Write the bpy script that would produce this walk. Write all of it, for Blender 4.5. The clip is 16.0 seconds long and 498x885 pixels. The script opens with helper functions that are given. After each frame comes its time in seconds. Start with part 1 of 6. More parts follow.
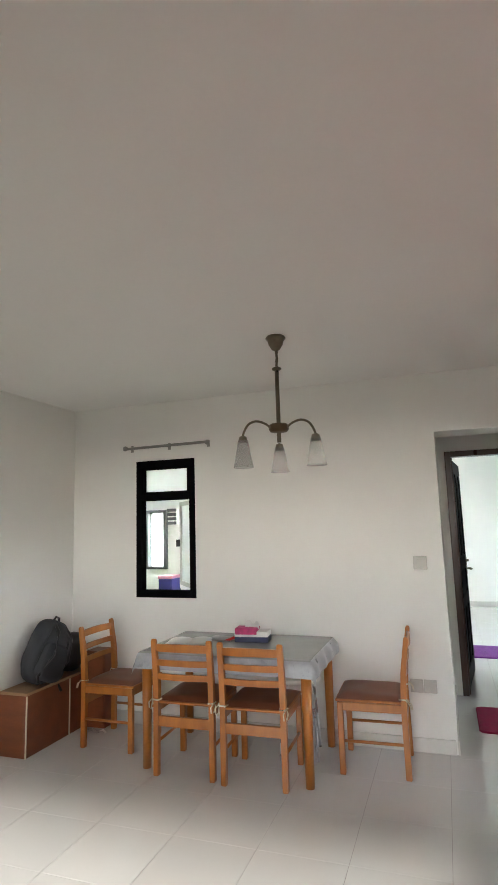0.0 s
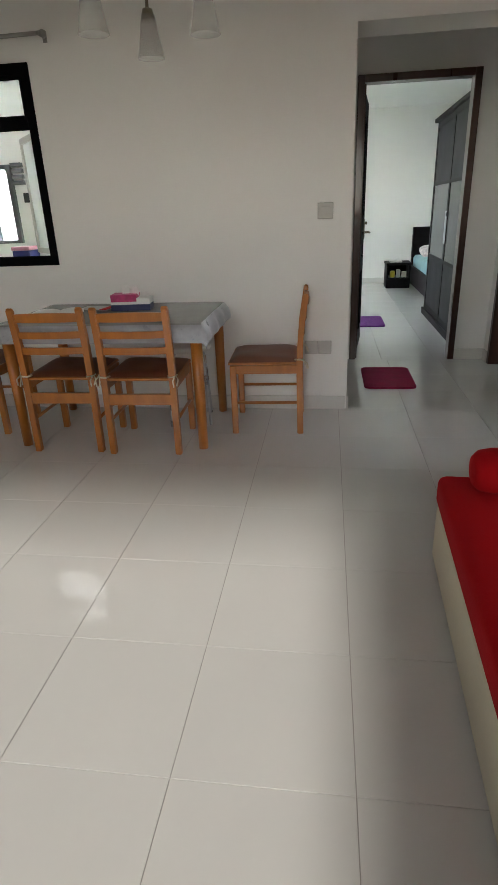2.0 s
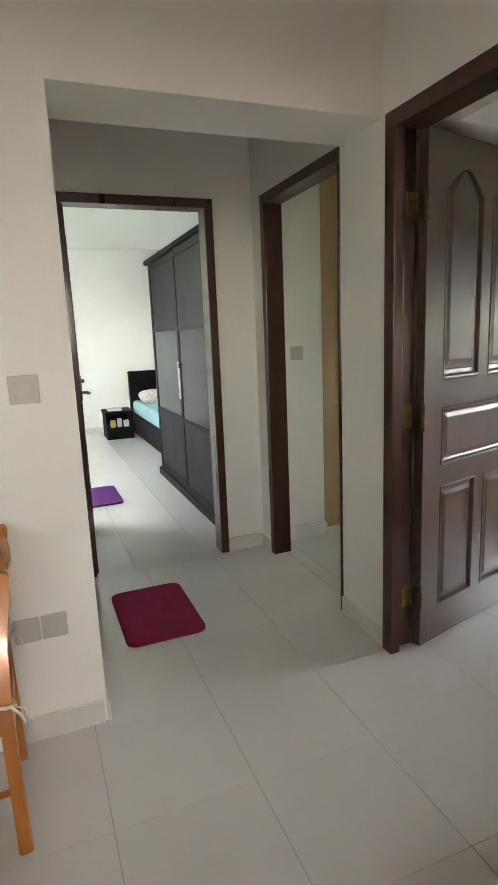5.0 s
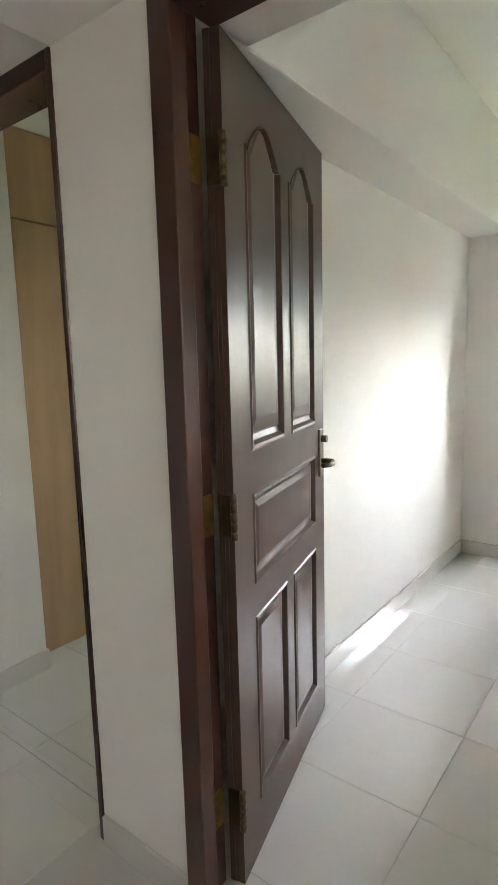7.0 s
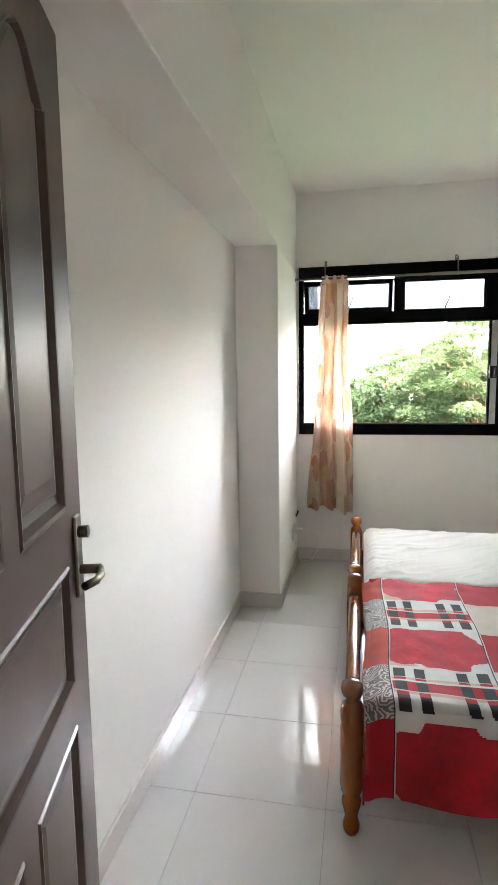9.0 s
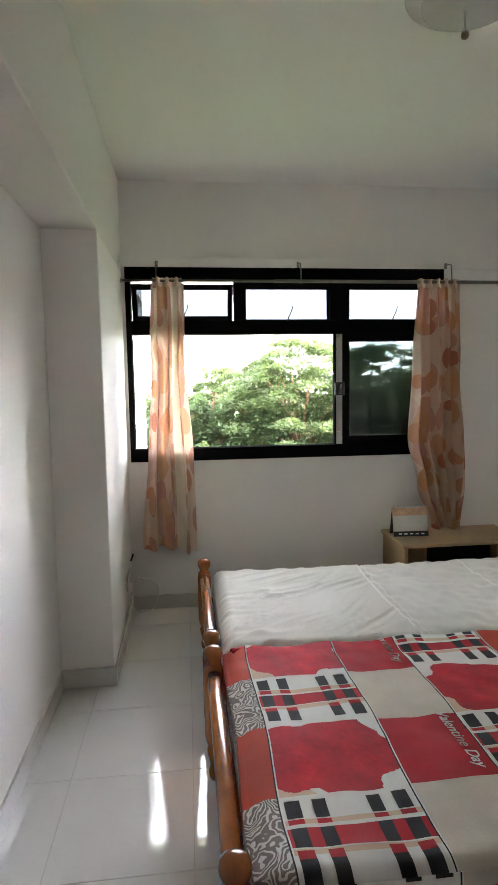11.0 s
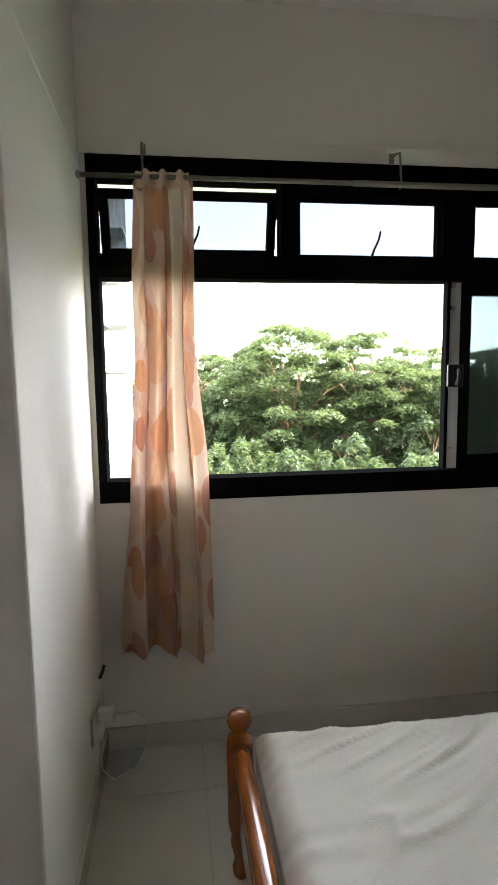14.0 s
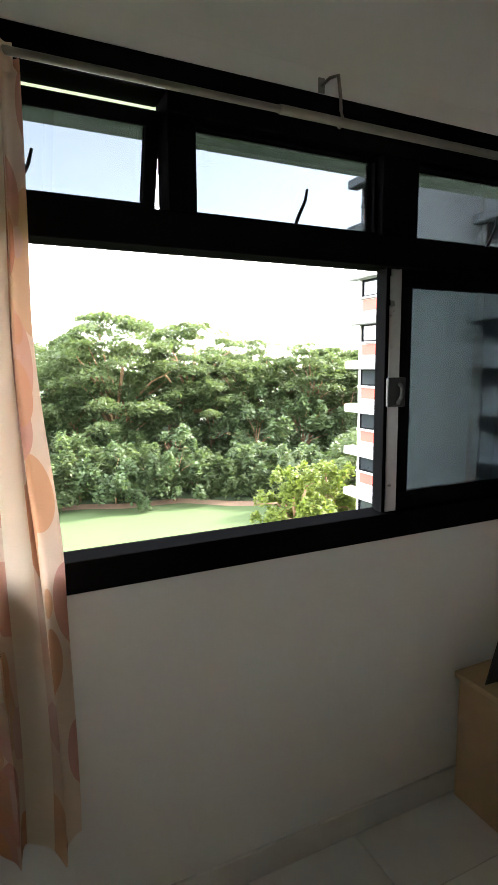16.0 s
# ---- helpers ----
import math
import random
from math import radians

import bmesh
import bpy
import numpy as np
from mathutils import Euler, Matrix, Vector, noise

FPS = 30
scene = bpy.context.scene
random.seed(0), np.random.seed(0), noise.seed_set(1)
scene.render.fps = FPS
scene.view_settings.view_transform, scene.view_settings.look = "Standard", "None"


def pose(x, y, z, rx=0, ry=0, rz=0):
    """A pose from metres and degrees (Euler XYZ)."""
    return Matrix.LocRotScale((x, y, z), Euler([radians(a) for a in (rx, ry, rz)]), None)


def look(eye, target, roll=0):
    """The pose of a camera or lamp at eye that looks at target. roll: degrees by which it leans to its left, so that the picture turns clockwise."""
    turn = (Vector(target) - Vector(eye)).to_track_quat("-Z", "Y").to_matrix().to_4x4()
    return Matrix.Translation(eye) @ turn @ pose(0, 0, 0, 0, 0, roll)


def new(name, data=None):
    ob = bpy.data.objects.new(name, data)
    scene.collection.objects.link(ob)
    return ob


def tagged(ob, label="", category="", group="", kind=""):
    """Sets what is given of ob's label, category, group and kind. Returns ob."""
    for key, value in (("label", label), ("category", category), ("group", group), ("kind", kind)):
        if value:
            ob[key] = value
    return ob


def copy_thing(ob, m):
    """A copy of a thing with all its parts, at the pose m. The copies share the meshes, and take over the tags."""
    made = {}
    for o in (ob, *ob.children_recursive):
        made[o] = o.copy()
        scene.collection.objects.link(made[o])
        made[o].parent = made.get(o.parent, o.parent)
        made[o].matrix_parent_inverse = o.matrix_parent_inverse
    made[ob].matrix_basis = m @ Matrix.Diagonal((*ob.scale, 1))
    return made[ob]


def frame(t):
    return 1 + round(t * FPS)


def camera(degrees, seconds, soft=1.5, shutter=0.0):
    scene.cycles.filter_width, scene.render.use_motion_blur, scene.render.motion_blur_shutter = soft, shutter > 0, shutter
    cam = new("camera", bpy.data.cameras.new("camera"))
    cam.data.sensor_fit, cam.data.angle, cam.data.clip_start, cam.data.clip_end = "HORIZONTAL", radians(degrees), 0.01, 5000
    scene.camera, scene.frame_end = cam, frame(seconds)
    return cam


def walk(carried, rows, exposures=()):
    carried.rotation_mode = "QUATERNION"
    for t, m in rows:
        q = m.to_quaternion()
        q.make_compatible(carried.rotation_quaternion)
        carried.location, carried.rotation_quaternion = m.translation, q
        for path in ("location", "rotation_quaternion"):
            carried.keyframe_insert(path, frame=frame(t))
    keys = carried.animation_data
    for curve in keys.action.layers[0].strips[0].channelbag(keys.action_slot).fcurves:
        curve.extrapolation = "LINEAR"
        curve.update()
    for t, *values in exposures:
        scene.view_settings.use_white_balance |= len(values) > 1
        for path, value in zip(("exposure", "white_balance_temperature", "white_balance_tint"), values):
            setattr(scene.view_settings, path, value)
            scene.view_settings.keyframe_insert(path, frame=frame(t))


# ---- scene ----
cam = camera(48.2, 16.0)
PATH = [
    (0, (0.238, 0.468, 1.501), (-0.41, 2.338, 1.792), -1.7),
    (0.5, (0.194, 0.565, 1.353), (-0.366, 2.481, 1.227), -2.5),
    (1, (0.205, 0.668, 1.229), (-0.3, 2.521, 0.672), -2.6),
    (1.5, (0.192, 0.798, 1.156), (-0.285, 2.594, 0.417), -2.2),
    (2, (0.066, 0.985, 1.226), (-0.204, 2.811, 0.457), -2.3),
    (2.5, (0.03, 1.231, 1.268), (-0.035, 3.096, 0.547), -2.4),
    (3, (0.051, 1.482, 1.34), (0.044, 3.382, 0.713), -1.7),
    (3.5, (-0.015, 1.776, 1.352), (0.14, 3.706, 0.85), -1.6),
    (3.7, (-0.034, 1.892, 1.348), (0.215, 3.823, 0.888), -2.4),
    (6, (0.227, 3.175, 1.354), (1.397, 4.772, 1.065), -0.7),
    (6.5, (0.336, 3.418, 1.359), (1.784, 4.768, 1.073), -0.8),
    (7, (0.508, 3.591, 1.358), (2.078, 4.797, 1.069), -1.5),
    (8, (0.866, 3.905, 1.368), (2.702, 4.641, 1.076), -1.4),
    (8.5, (1.028, 3.976, 1.366), (2.937, 4.516, 1.109), -1.6),
    (9, (1.199, 4.018, 1.394), (3.146, 4.406, 1.151), -0.8),
    (9.5, (1.327, 4.098, 1.408), (3.309, 4.19, 1.156), -0.6),
    (10, (1.419, 4.126, 1.388), (3.406, 4.055, 1.17), -0.8),
    (12.3, (2.406, 4.062, 1.388), (4.377, 3.789, 1.187), -0.8),
    (12.5, (2.495, 4.072, 1.432), (4.469, 3.854, 1.191), -0.9),
    (13, (2.741, 4.12, 1.363), (4.725, 3.974, 1.156), -0.7),
    (13.5, (2.984, 4.171, 1.382), (4.957, 3.939, 1.149), -1.3),
    (14, (3.278, 4.18, 1.392), (5.247, 3.918, 1.16), -0.8),
    (14.5, (3.52, 4.215, 1.452), (5.463, 3.833, 1.173), -0.5),
    (15, (3.699, 4.227, 1.499), (5.599, 3.689, 1.179), -1.2),
    (15.5, (3.903, 4.206, 1.478), (5.767, 3.54, 1.191), -1.1),
    (16, (4.009, 4.205, 1.469), (5.795, 3.349, 1.194), -0.5),
]
EXPOSURES = [(0.0, 6.0, 6300, 10), (0.5, 5.65, 6250, 10), (1.0, 5.45, 6300, 10), (2.0, 5.25, 6450, 10), (3.5, 5.55, 6850, 10), (6.0, 6.25, 6650, 10), (7.0, 6.3, 6600, 11), (8.5, 6.1, 6550, 13), (10.0, 5.6, 6600, 14), (12.5, 4.85, 6700, 15), (14.5, 4.55, 6750, 13), (16.0, 4.38, 6750, 13)]
walk(cam, [(t, look(eye, target, roll)) for t, eye, target, roll in PATH], EXPOSURES)

# ---- sky, sun and area lamps added for the light of unseen windows ----
world = bpy.data.worlds.new("sky")
scene.world = world
world.use_nodes = True
wn = world.node_tree.nodes
sky = wn.new("ShaderNodeTexSky")
sky.sky_type = "NISHITA"
sky.sun_disc = False
sky.sun_elevation, sky.sun_rotation = radians(28.6), radians(178)
sky.air_density, sky.dust_density, sky.ozone_density = 1.0, 0.6, 1.0
wn["Background"].inputs["Strength"].default_value = 0.15
haze = wn.new("ShaderNodeHueSaturation")  # thin cloud takes most of the blue
haze.inputs["Saturation"].default_value, haze.inputs["Value"].default_value = 0.3, 1.42
world.node_tree.links.new(sky.outputs["Color"], haze.inputs["Color"])
world.node_tree.links.new(haze.outputs["Color"], wn["Background"].inputs["Color"])


def lamp(name, kind, m, energy, color, **more):
    data = bpy.data.lights.new(name, kind)
    data.energy, data.color = energy, color
    for key, value in more.items():
        if key == "angle":
            data.angle = value
        elif key == "spread":
            data.spread = value
        elif key == "size":
            data.shape, data.size, data.size_y = "RECTANGLE", value[0], value[1]
    ob = new(name, data)
    ob.matrix_world = m
    return ob


SUN_WAY = Vector((0.03, 1.0, -0.545))
lamp("sun", "SUN", look((0, 0, 20), Vector((0, 0, 20)) + SUN_WAY), 1.7, (1.0, 0.965, 0.92), angle=radians(5))
# Added fill: stands in for daylight from a far bedroom window out of view.
lamp("master_window_fill", "AREA", look((-1.9, 8.6, 1.5), (3, 8.6, 1.2)), 0.08, (0.86, 0.96, 1.0), size=(2.2, 1.3))
# Added fill lamp for the study; no window is visible there.
lamp("study_fill_light", "AREA", look((5.2, 5.35, 1.5), (1, 5.35, 1.2)), 0.02, (1.0, 0.96, 0.88), size=(0.9, 1.2))


# ---- mesh helpers ----
def add_box(bm, x0, x1, y0, y1, z0, z1, bevel=0.0, m=None, segments=2):
    verts = [bm.verts.new((x, y, z)) for z in (z0, z1) for y in (y0, y1) for x in (x0, x1)]
    faces = [bm.faces.new([verts[i] for i in q]) for q in ((0, 2, 3, 1), (4, 5, 7, 6), (0, 1, 5, 4), (2, 6, 7, 3), (0, 4, 6, 2), (1, 3, 7, 5))]
    if bevel:
        edges = list({e for f in faces for e in f.edges})
        out = bmesh.ops.bevel(bm, geom=edges, offset=bevel, segments=segments, profile=0.5, affect="EDGES")
        verts = list({v for f in out["faces"] for v in f.verts} | {v for v in verts if v.is_valid})
    if m is not None:
        bmesh.ops.transform(bm, matrix=m, verts=[v for v in verts if v.is_valid])
    return verts


def add_rod(bm, p0, p1, r0, r1=None, seg=12, caps=True):
    r1 = r0 if r1 is None else r1
    p0, p1 = Vector(p0), Vector(p1)
    q = (p1 - p0).to_track_quat("Z", "Y")
    rings = []
    for p, r in ((p0, r0), (p1, r1)):
        rings.append([bm.verts.new(p + q @ Vector((r * math.cos(2 * math.pi * i / seg), r * math.sin(2 * math.pi * i / seg), 0))) for i in range(seg)])
    for i in range(seg):
        f = bm.faces.new((rings[0][i], rings[0][(i + 1) % seg], rings[1][(i + 1) % seg], rings[1][i]))
        f.smooth = True
    if caps:
        bm.faces.new(rings[0][::-1])
        bm.faces.new(rings[1])


def add_tube(bm, points, radius, seg=8):
    points = [Vector(p) for p in points]
    rings = []
    for i, p in enumerate(points):
        way = points[min(i + 1, len(points) - 1)] - points[max(i - 1, 0)]
        q = way.to_track_quat("Z", "Y")
        r = radius(i / (len(points) - 1)) if callable(radius) else radius
        rings.append([bm.verts.new(p + q @ Vector((r * math.cos(2 * math.pi * k / seg), r * math.sin(2 * math.pi * k / seg), 0))) for k in range(seg)])
    for a, b in zip(rings, rings[1:]):
        best = min(range(seg), key=lambda s: (b[s].co - a[0].co).length)
        for k in range(seg):
            f = bm.faces.new((a[k], a[(k + 1) % seg], b[(k + 1 + best) % seg], b[(k + best) % seg]))
            f.smooth = True
    bm.faces.new(rings[0][::-1])
    bm.faces.new(rings[-1])


def add_lathe(bm, profile, x=0.0, y=0.0, z=0.0, seg=20, squash=1.0):
    rings = [[bm.verts.new((x + r * math.cos(2 * math.pi * k / seg), y + squash * r * math.sin(2 * math.pi * k / seg), z + h)) for k in range(seg)] for r, h in profile]
    for a, b in zip(rings, rings[1:]):
        for k in range(seg):
            f = bm.faces.new((a[k], a[(k + 1) % seg], b[(k + 1) % seg], b[k]))
            f.smooth = True
    bm.faces.new(rings[0][::-1])
    bm.faces.new(rings[-1])


def add_sheet(bm, nu, nv, place, smooth=True):
    grid = [[bm.verts.new(place(i / nu, j / nv)) for i in range(nu + 1)] for j in range(nv + 1)]
    for j in range(nv):
        for i in range(nu):
            f = bm.faces.new((grid[j][i], grid[j][i + 1], grid[j + 1][i + 1], grid[j + 1][i]))
            f.smooth = smooth
    return grid


def add_outline(bm, outline, thickness, m):
    """A flat plate: outline in its own x, z, thickness along its y, placed by m."""
    front = [bm.verts.new(m @ Vector((x, 0, z))) for x, z in outline]
    back = [bm.verts.new(m @ Vector((x, thickness, z))) for x, z in outline]
    bm.faces.new(front)
    bm.faces.new(back[::-1])
    for i in range(len(outline)):
        j = (i + 1) % len(outline)
        bm.faces.new((front[i], back[i], back[j], front[j]))


def smooth_path(points, steps=6):
    """The points joined by a smooth curve through all of them."""
    p = [Vector(q) for q in points]
    p = [p[0] * 2 - p[1]] + p + [p[-1] * 2 - p[-2]]
    out = []
    for a, b, c, d in zip(p, p[1:], p[2:], p[3:]):
        for k in range(steps):
            t = k / steps
            out.append(0.5 * (2 * b + (c - a) * t + (2 * a - 5 * b + 4 * c - d) * t * t + (3 * b - a - 3 * c + d) * t ** 3))
    return out + [p[-2]]


def mesh_of(name, bm, *materials):
    data = bpy.data.meshes.new(name)
    bmesh.ops.recalc_face_normals(bm, faces=bm.faces)
    bm.to_mesh(data)
    bm.free()
    for m in materials:
        data.materials.append(m)
    return data


def solid(name, bm, material, label="", category="", kind="", group=""):
    return tagged(new(name, mesh_of(name, bm, material)), label, category, group, kind)


def part(name, bm, material, parent, label=""):
    ob = new(name, mesh_of(name, bm, material))
    ob.parent = parent
    return tagged(ob, label)


def thing(name, label, category, m=None, group="", kind=""):
    ob = new(name)
    ob.empty_display_size = 0.1
    if m is not None:
        ob.matrix_basis = m
    return tagged(ob, label, category, group, kind)


def boxes(*args, bevel=0.0):
    bm = bmesh.new()
    for a in args:
        add_box(bm, *a, bevel=bevel)
    return bm


def rods(*args, seg=12):
    bm = bmesh.new()
    for a in args:
        add_rod(bm, *a, seg=seg)
    return bm


# ---- materials ----
def material(name, base, rough=0.5, vary=0.08, scale=3.0, fine=60.0, bump=0.05, metal=0.0, spec=0.5, island=0.0, per_object=0.0, coat=0.0, stretch=None, rough_vary=0.08, transmit=0.0, sheen=0.0):
    """Painted or natural surface: broad and fine variation of tone, fine relief and uneven gloss."""
    m = bpy.data.materials.new(name)
    m.use_nodes = True
    nt = m.node_tree
    n, ln = nt.nodes, nt.links
    b = n["Principled BSDF"]
    b.inputs["Metallic"].default_value = metal
    b.inputs["Specular IOR Level"].default_value = spec
    b.inputs["Coat Weight"].default_value = coat
    b.inputs["Coat Roughness"].default_value = 0.08
    b.inputs["Sheen Weight"].default_value = sheen
    b.inputs["Transmission Weight"].default_value = transmit
    co = n.new("ShaderNodeTexCoord")
    vec = co.outputs["Object"]
    if stretch:
        mp = n.new("ShaderNodeMapping")
        mp.inputs["Scale"].default_value = stretch
        ln.new(vec, mp.inputs["Vector"])
        vec = mp.outputs["Vector"]
    big, small = n.new("ShaderNodeTexNoise"), n.new("ShaderNodeTexNoise")
    for t, sc, d in ((big, scale, 4), (small, fine, 3)):
        t.inputs["Scale"].default_value, t.inputs["Detail"].default_value = sc, d
        ln.new(vec, t.inputs["Vector"])
    add = n.new("ShaderNodeMath")
    add.operation = "MULTIPLY_ADD"
    add.inputs[1].default_value = 0.35
    ln.new(small.outputs["Fac"], add.inputs[0])
    ln.new(big.outputs["Fac"], add.inputs[2])
    value = add.outputs[0]
    extra = None
    if island:
        extra = n.new("ShaderNodeNewGeometry").outputs["Random Per Island"], island
    if per_object:
        extra = n.new("ShaderNodeObjectInfo").outputs["Random"], per_object
    if extra:
        mix = n.new("ShaderNodeMath")
        mix.operation = "MULTIPLY_ADD"
        mix.inputs[1].default_value = extra[1]
        ln.new(extra[0], mix.inputs[0])
        ln.new(value, mix.inputs[2])
        value = mix.outputs[0]
    total = (extra[1] if extra else 0.0)
    ramp = n.new("ShaderNodeMapRange")
    ramp.inputs["From Min"].default_value, ramp.inputs["From Max"].default_value = 0.35, 1.0 + total
    ramp.inputs["To Min"].default_value, ramp.inputs["To Max"].default_value = 1 - vary, 1 + vary
    ln.new(value, ramp.inputs["Value"])
    tint = n.new("ShaderNodeVectorMath")
    tint.operation = "SCALE"
    tint.inputs[0].default_value = base
    ln.new(ramp.outputs["Result"], tint.inputs["Scale"])
    ln.new(tint.outputs["Vector"], b.inputs["Base Color"])
    rr = n.new("ShaderNodeMapRange")
    rr.inputs["To Min"].default_value, rr.inputs["To Max"].default_value = max(0.0, rough - rough_vary), min(1.0, rough + rough_vary)
    ln.new(big.outputs["Fac"], rr.inputs["Value"])
    ln.new(rr.outputs["Result"], b.inputs["Roughness"])
    if bump:
        bp = n.new("ShaderNodeBump")
        bp.inputs["Strength"].default_value, bp.inputs["Distance"].default_value = bump, 0.004
        ln.new(small.outputs["Fac"], bp.inputs["Height"])
        ln.new(bp.outputs["Normal"], b.inputs["Normal"])
    return m


def glass(name, color, rough=0.0):
    """A clear or tinted pane: see-through, with a mirror gloss that grows towards grazing views."""
    m = bpy.data.materials.new(name)
    m.use_nodes = True
    nt = m.node_tree
    n, ln = nt.nodes, nt.links
    n.remove(n["Principled BSDF"])
    clear, gloss, mix, face = n.new("ShaderNodeBsdfTransparent"), n.new("ShaderNodeBsdfGlossy"), n.new("ShaderNodeMixShader"), n.new("ShaderNodeLayerWeight")
    power, scale = n.new("ShaderNodeMath"), n.new("ShaderNodeMath")
    power.operation, scale.operation = "POWER", "MULTIPLY_ADD"
    power.inputs[1].default_value, scale.inputs[1].default_value, scale.inputs[2].default_value = 4.0, 0.6, 0.03
    clear.inputs["Color"].default_value = (*color, 1)
    gloss.inputs["Roughness"].default_value = rough
    ln.new(face.outputs["Facing"], power.inputs[0])
    ln.new(power.outputs[0], scale.inputs[0])
    ln.new(scale.outputs[0], mix.inputs["Fac"])
    ln.new(clear.outputs["BSDF"], mix.inputs[1])
    ln.new(gloss.outputs["BSDF"], mix.inputs[2])
    ln.new(mix.outputs["Shader"], n["Material Output"].inputs["Surface"])
    return m


WALL = material("wall_paint", (0.83, 0.815, 0.78), 0.75, vary=0.03, scale=1.2, fine=90, bump=0.06)
CEILING = material("ceiling_paint", (0.80, 0.79, 0.76), 0.85, vary=0.03, scale=0.8, fine=70, bump=0.05)
TILE = material("floor_tile", (0.645, 0.632, 0.605), 0.06, vary=0.03, scale=2.0, fine=45, bump=0.008, spec=0.95, per_object=0.25, rough_vary=0.04)
GROUT = material("grout", (0.33, 0.315, 0.29), 0.9, vary=0.2, scale=6)
SKIRT = material("skirting_tile", (0.68, 0.66, 0.62), 0.22, vary=0.05, scale=3, bump=0.02)
DARKWOOD = material("dark_brown_door_paint", (0.078, 0.047, 0.034), 0.36, vary=0.15, scale=2.0, fine=40, bump=0.03, stretch=(6, 6, 0.6), spec=0.5)
FRAMEWOOD = material("red_brown_frame_varnish", (0.05, 0.017, 0.010), 0.30, vary=0.3, scale=2.5, fine=40, bump=0.05, stretch=(8, 8, 0.5), coat=0.3)
BLACKMETAL = material("black_window_metal", (0.006, 0.006, 0.0065), 0.65, vary=0.2, scale=4, bump=0.02, spec=0.0)
STEEL = material("brushed_steel", (0.45, 0.45, 0.46), 0.28, vary=0.1, scale=5, metal=1.0, bump=0.02)
BRASS = material("old_brass", (0.11, 0.08, 0.045), 0.45, vary=0.3, scale=20, metal=1.0, bump=0.05)
HINGE = material("worn_gold_brass", (0.36, 0.23, 0.08), 0.35, vary=0.4, scale=25, metal=1.0, bump=0.05)
BRONZE = material("antique_bronze", (0.17, 0.145, 0.105), 0.3, vary=0.25, scale=18, metal=1.0, bump=0.03)
CHAIRWOOD = material("honey_chair_wood", (0.38, 0.125, 0.015), 0.34, vary=0.22, scale=5, fine=30, bump=0.05, stretch=(4, 4, 0.8), coat=0.3)
SEATPAD = material("brown_seat_vinyl", (0.17, 0.055, 0.026), 0.42, vary=0.2, scale=9, fine=80, bump=0.15)
BEDWOOD = material("varnished_bed_wood", (0.27, 0.078, 0.012), 0.2, vary=0.3, scale=4, fine=28, bump=0.03, stretch=(5, 5, 1), coat=0.35)
BENCHWOOD = material("orange_brown_laminate", (0.20, 0.055, 0.018), 0.4, vary=0.25, scale=3, fine=30, bump=0.04, stretch=(1, 4, 4))
OAK = material("pale_oak_laminate", (0.47, 0.30, 0.165), 0.45, vary=0.16, scale=2.2, fine=26, bump=0.04, stretch=(6, 6, 0.5))
DESKWOOD = material("pale_beech_laminate", (0.50, 0.34, 0.20), 0.42, vary=0.12, scale=3, fine=30, bump=0.03, stretch=(4, 1, 4))
BLACKWOOD = material("black_brown_wood", (0.012, 0.010, 0.010), 0.55, vary=0.3, scale=3, fine=30, bump=0.04, spec=0.08)
REDCLOTH = material("red_cotton", (0.44, 0.006, 0.010), 0.9, vary=0.10, scale=5, fine=160, bump=0.25, spec=0.15)
CREAM = material("cream_vinyl", (0.66, 0.60, 0.46), 0.5, vary=0.08, scale=4, bump=0.06)
WHITEPLASTIC = material("white_plastic", (0.72, 0.71, 0.67), 0.35, vary=0.04, scale=8, bump=0.02)
GREYPLASTIC = material("grey_white_switch_plastic", (0.50, 0.48, 0.44), 0.4, vary=0.05, scale=8, bump=0.02)
BLACKPLASTIC = material("black_plastic", (0.012, 0.012, 0.013), 0.4, vary=0.2, scale=12, bump=0.03)
SHEETCLOTH = material("grey_white_bedsheet", (0.62, 0.60, 0.545), 0.85, vary=0.05, scale=5, fine=220, bump=0.2)
CLEAR = glass("clear_glass", (0.93, 0.95, 0.95))
VENT = glass("vent_glass", (0.22, 0.24, 0.255))
TINTED = glass("tinted_glass", (0.175, 0.20, 0.21))


# ---- the flat: walls, openings, ceilings ----
def wall(name, axis, a0, a1, b0, b1, z0, z1, openings=(), material=WALL, label="plain white painted wall"):
    """axis 'x': thickness a0..a1 along x and length b0..b1 along y; axis 'y' the other way. Openings: (b0, b1, z0, z1)."""
    bm = bmesh.new()

    def piece(p0, p1, q0, q1):
        if p1 - p0 > 1e-4 and q1 - q0 > 1e-4:
            if axis == "x":
                add_box(bm, a0, a1, p0, p1, q0, q1)
            else:
                add_box(bm, p0, p1, a0, a1, q0, q1)

    at = b0
    for o0, o1, oz0, oz1 in sorted(openings):
        piece(at, o0, z0, z1)
        piece(o0, o1, z0, oz0)
        piece(o0, o1, oz1, z1)
        at = o1
    piece(at, b1, z0, z1)
    return solid(name, bm, material, label, "wall", "structure")


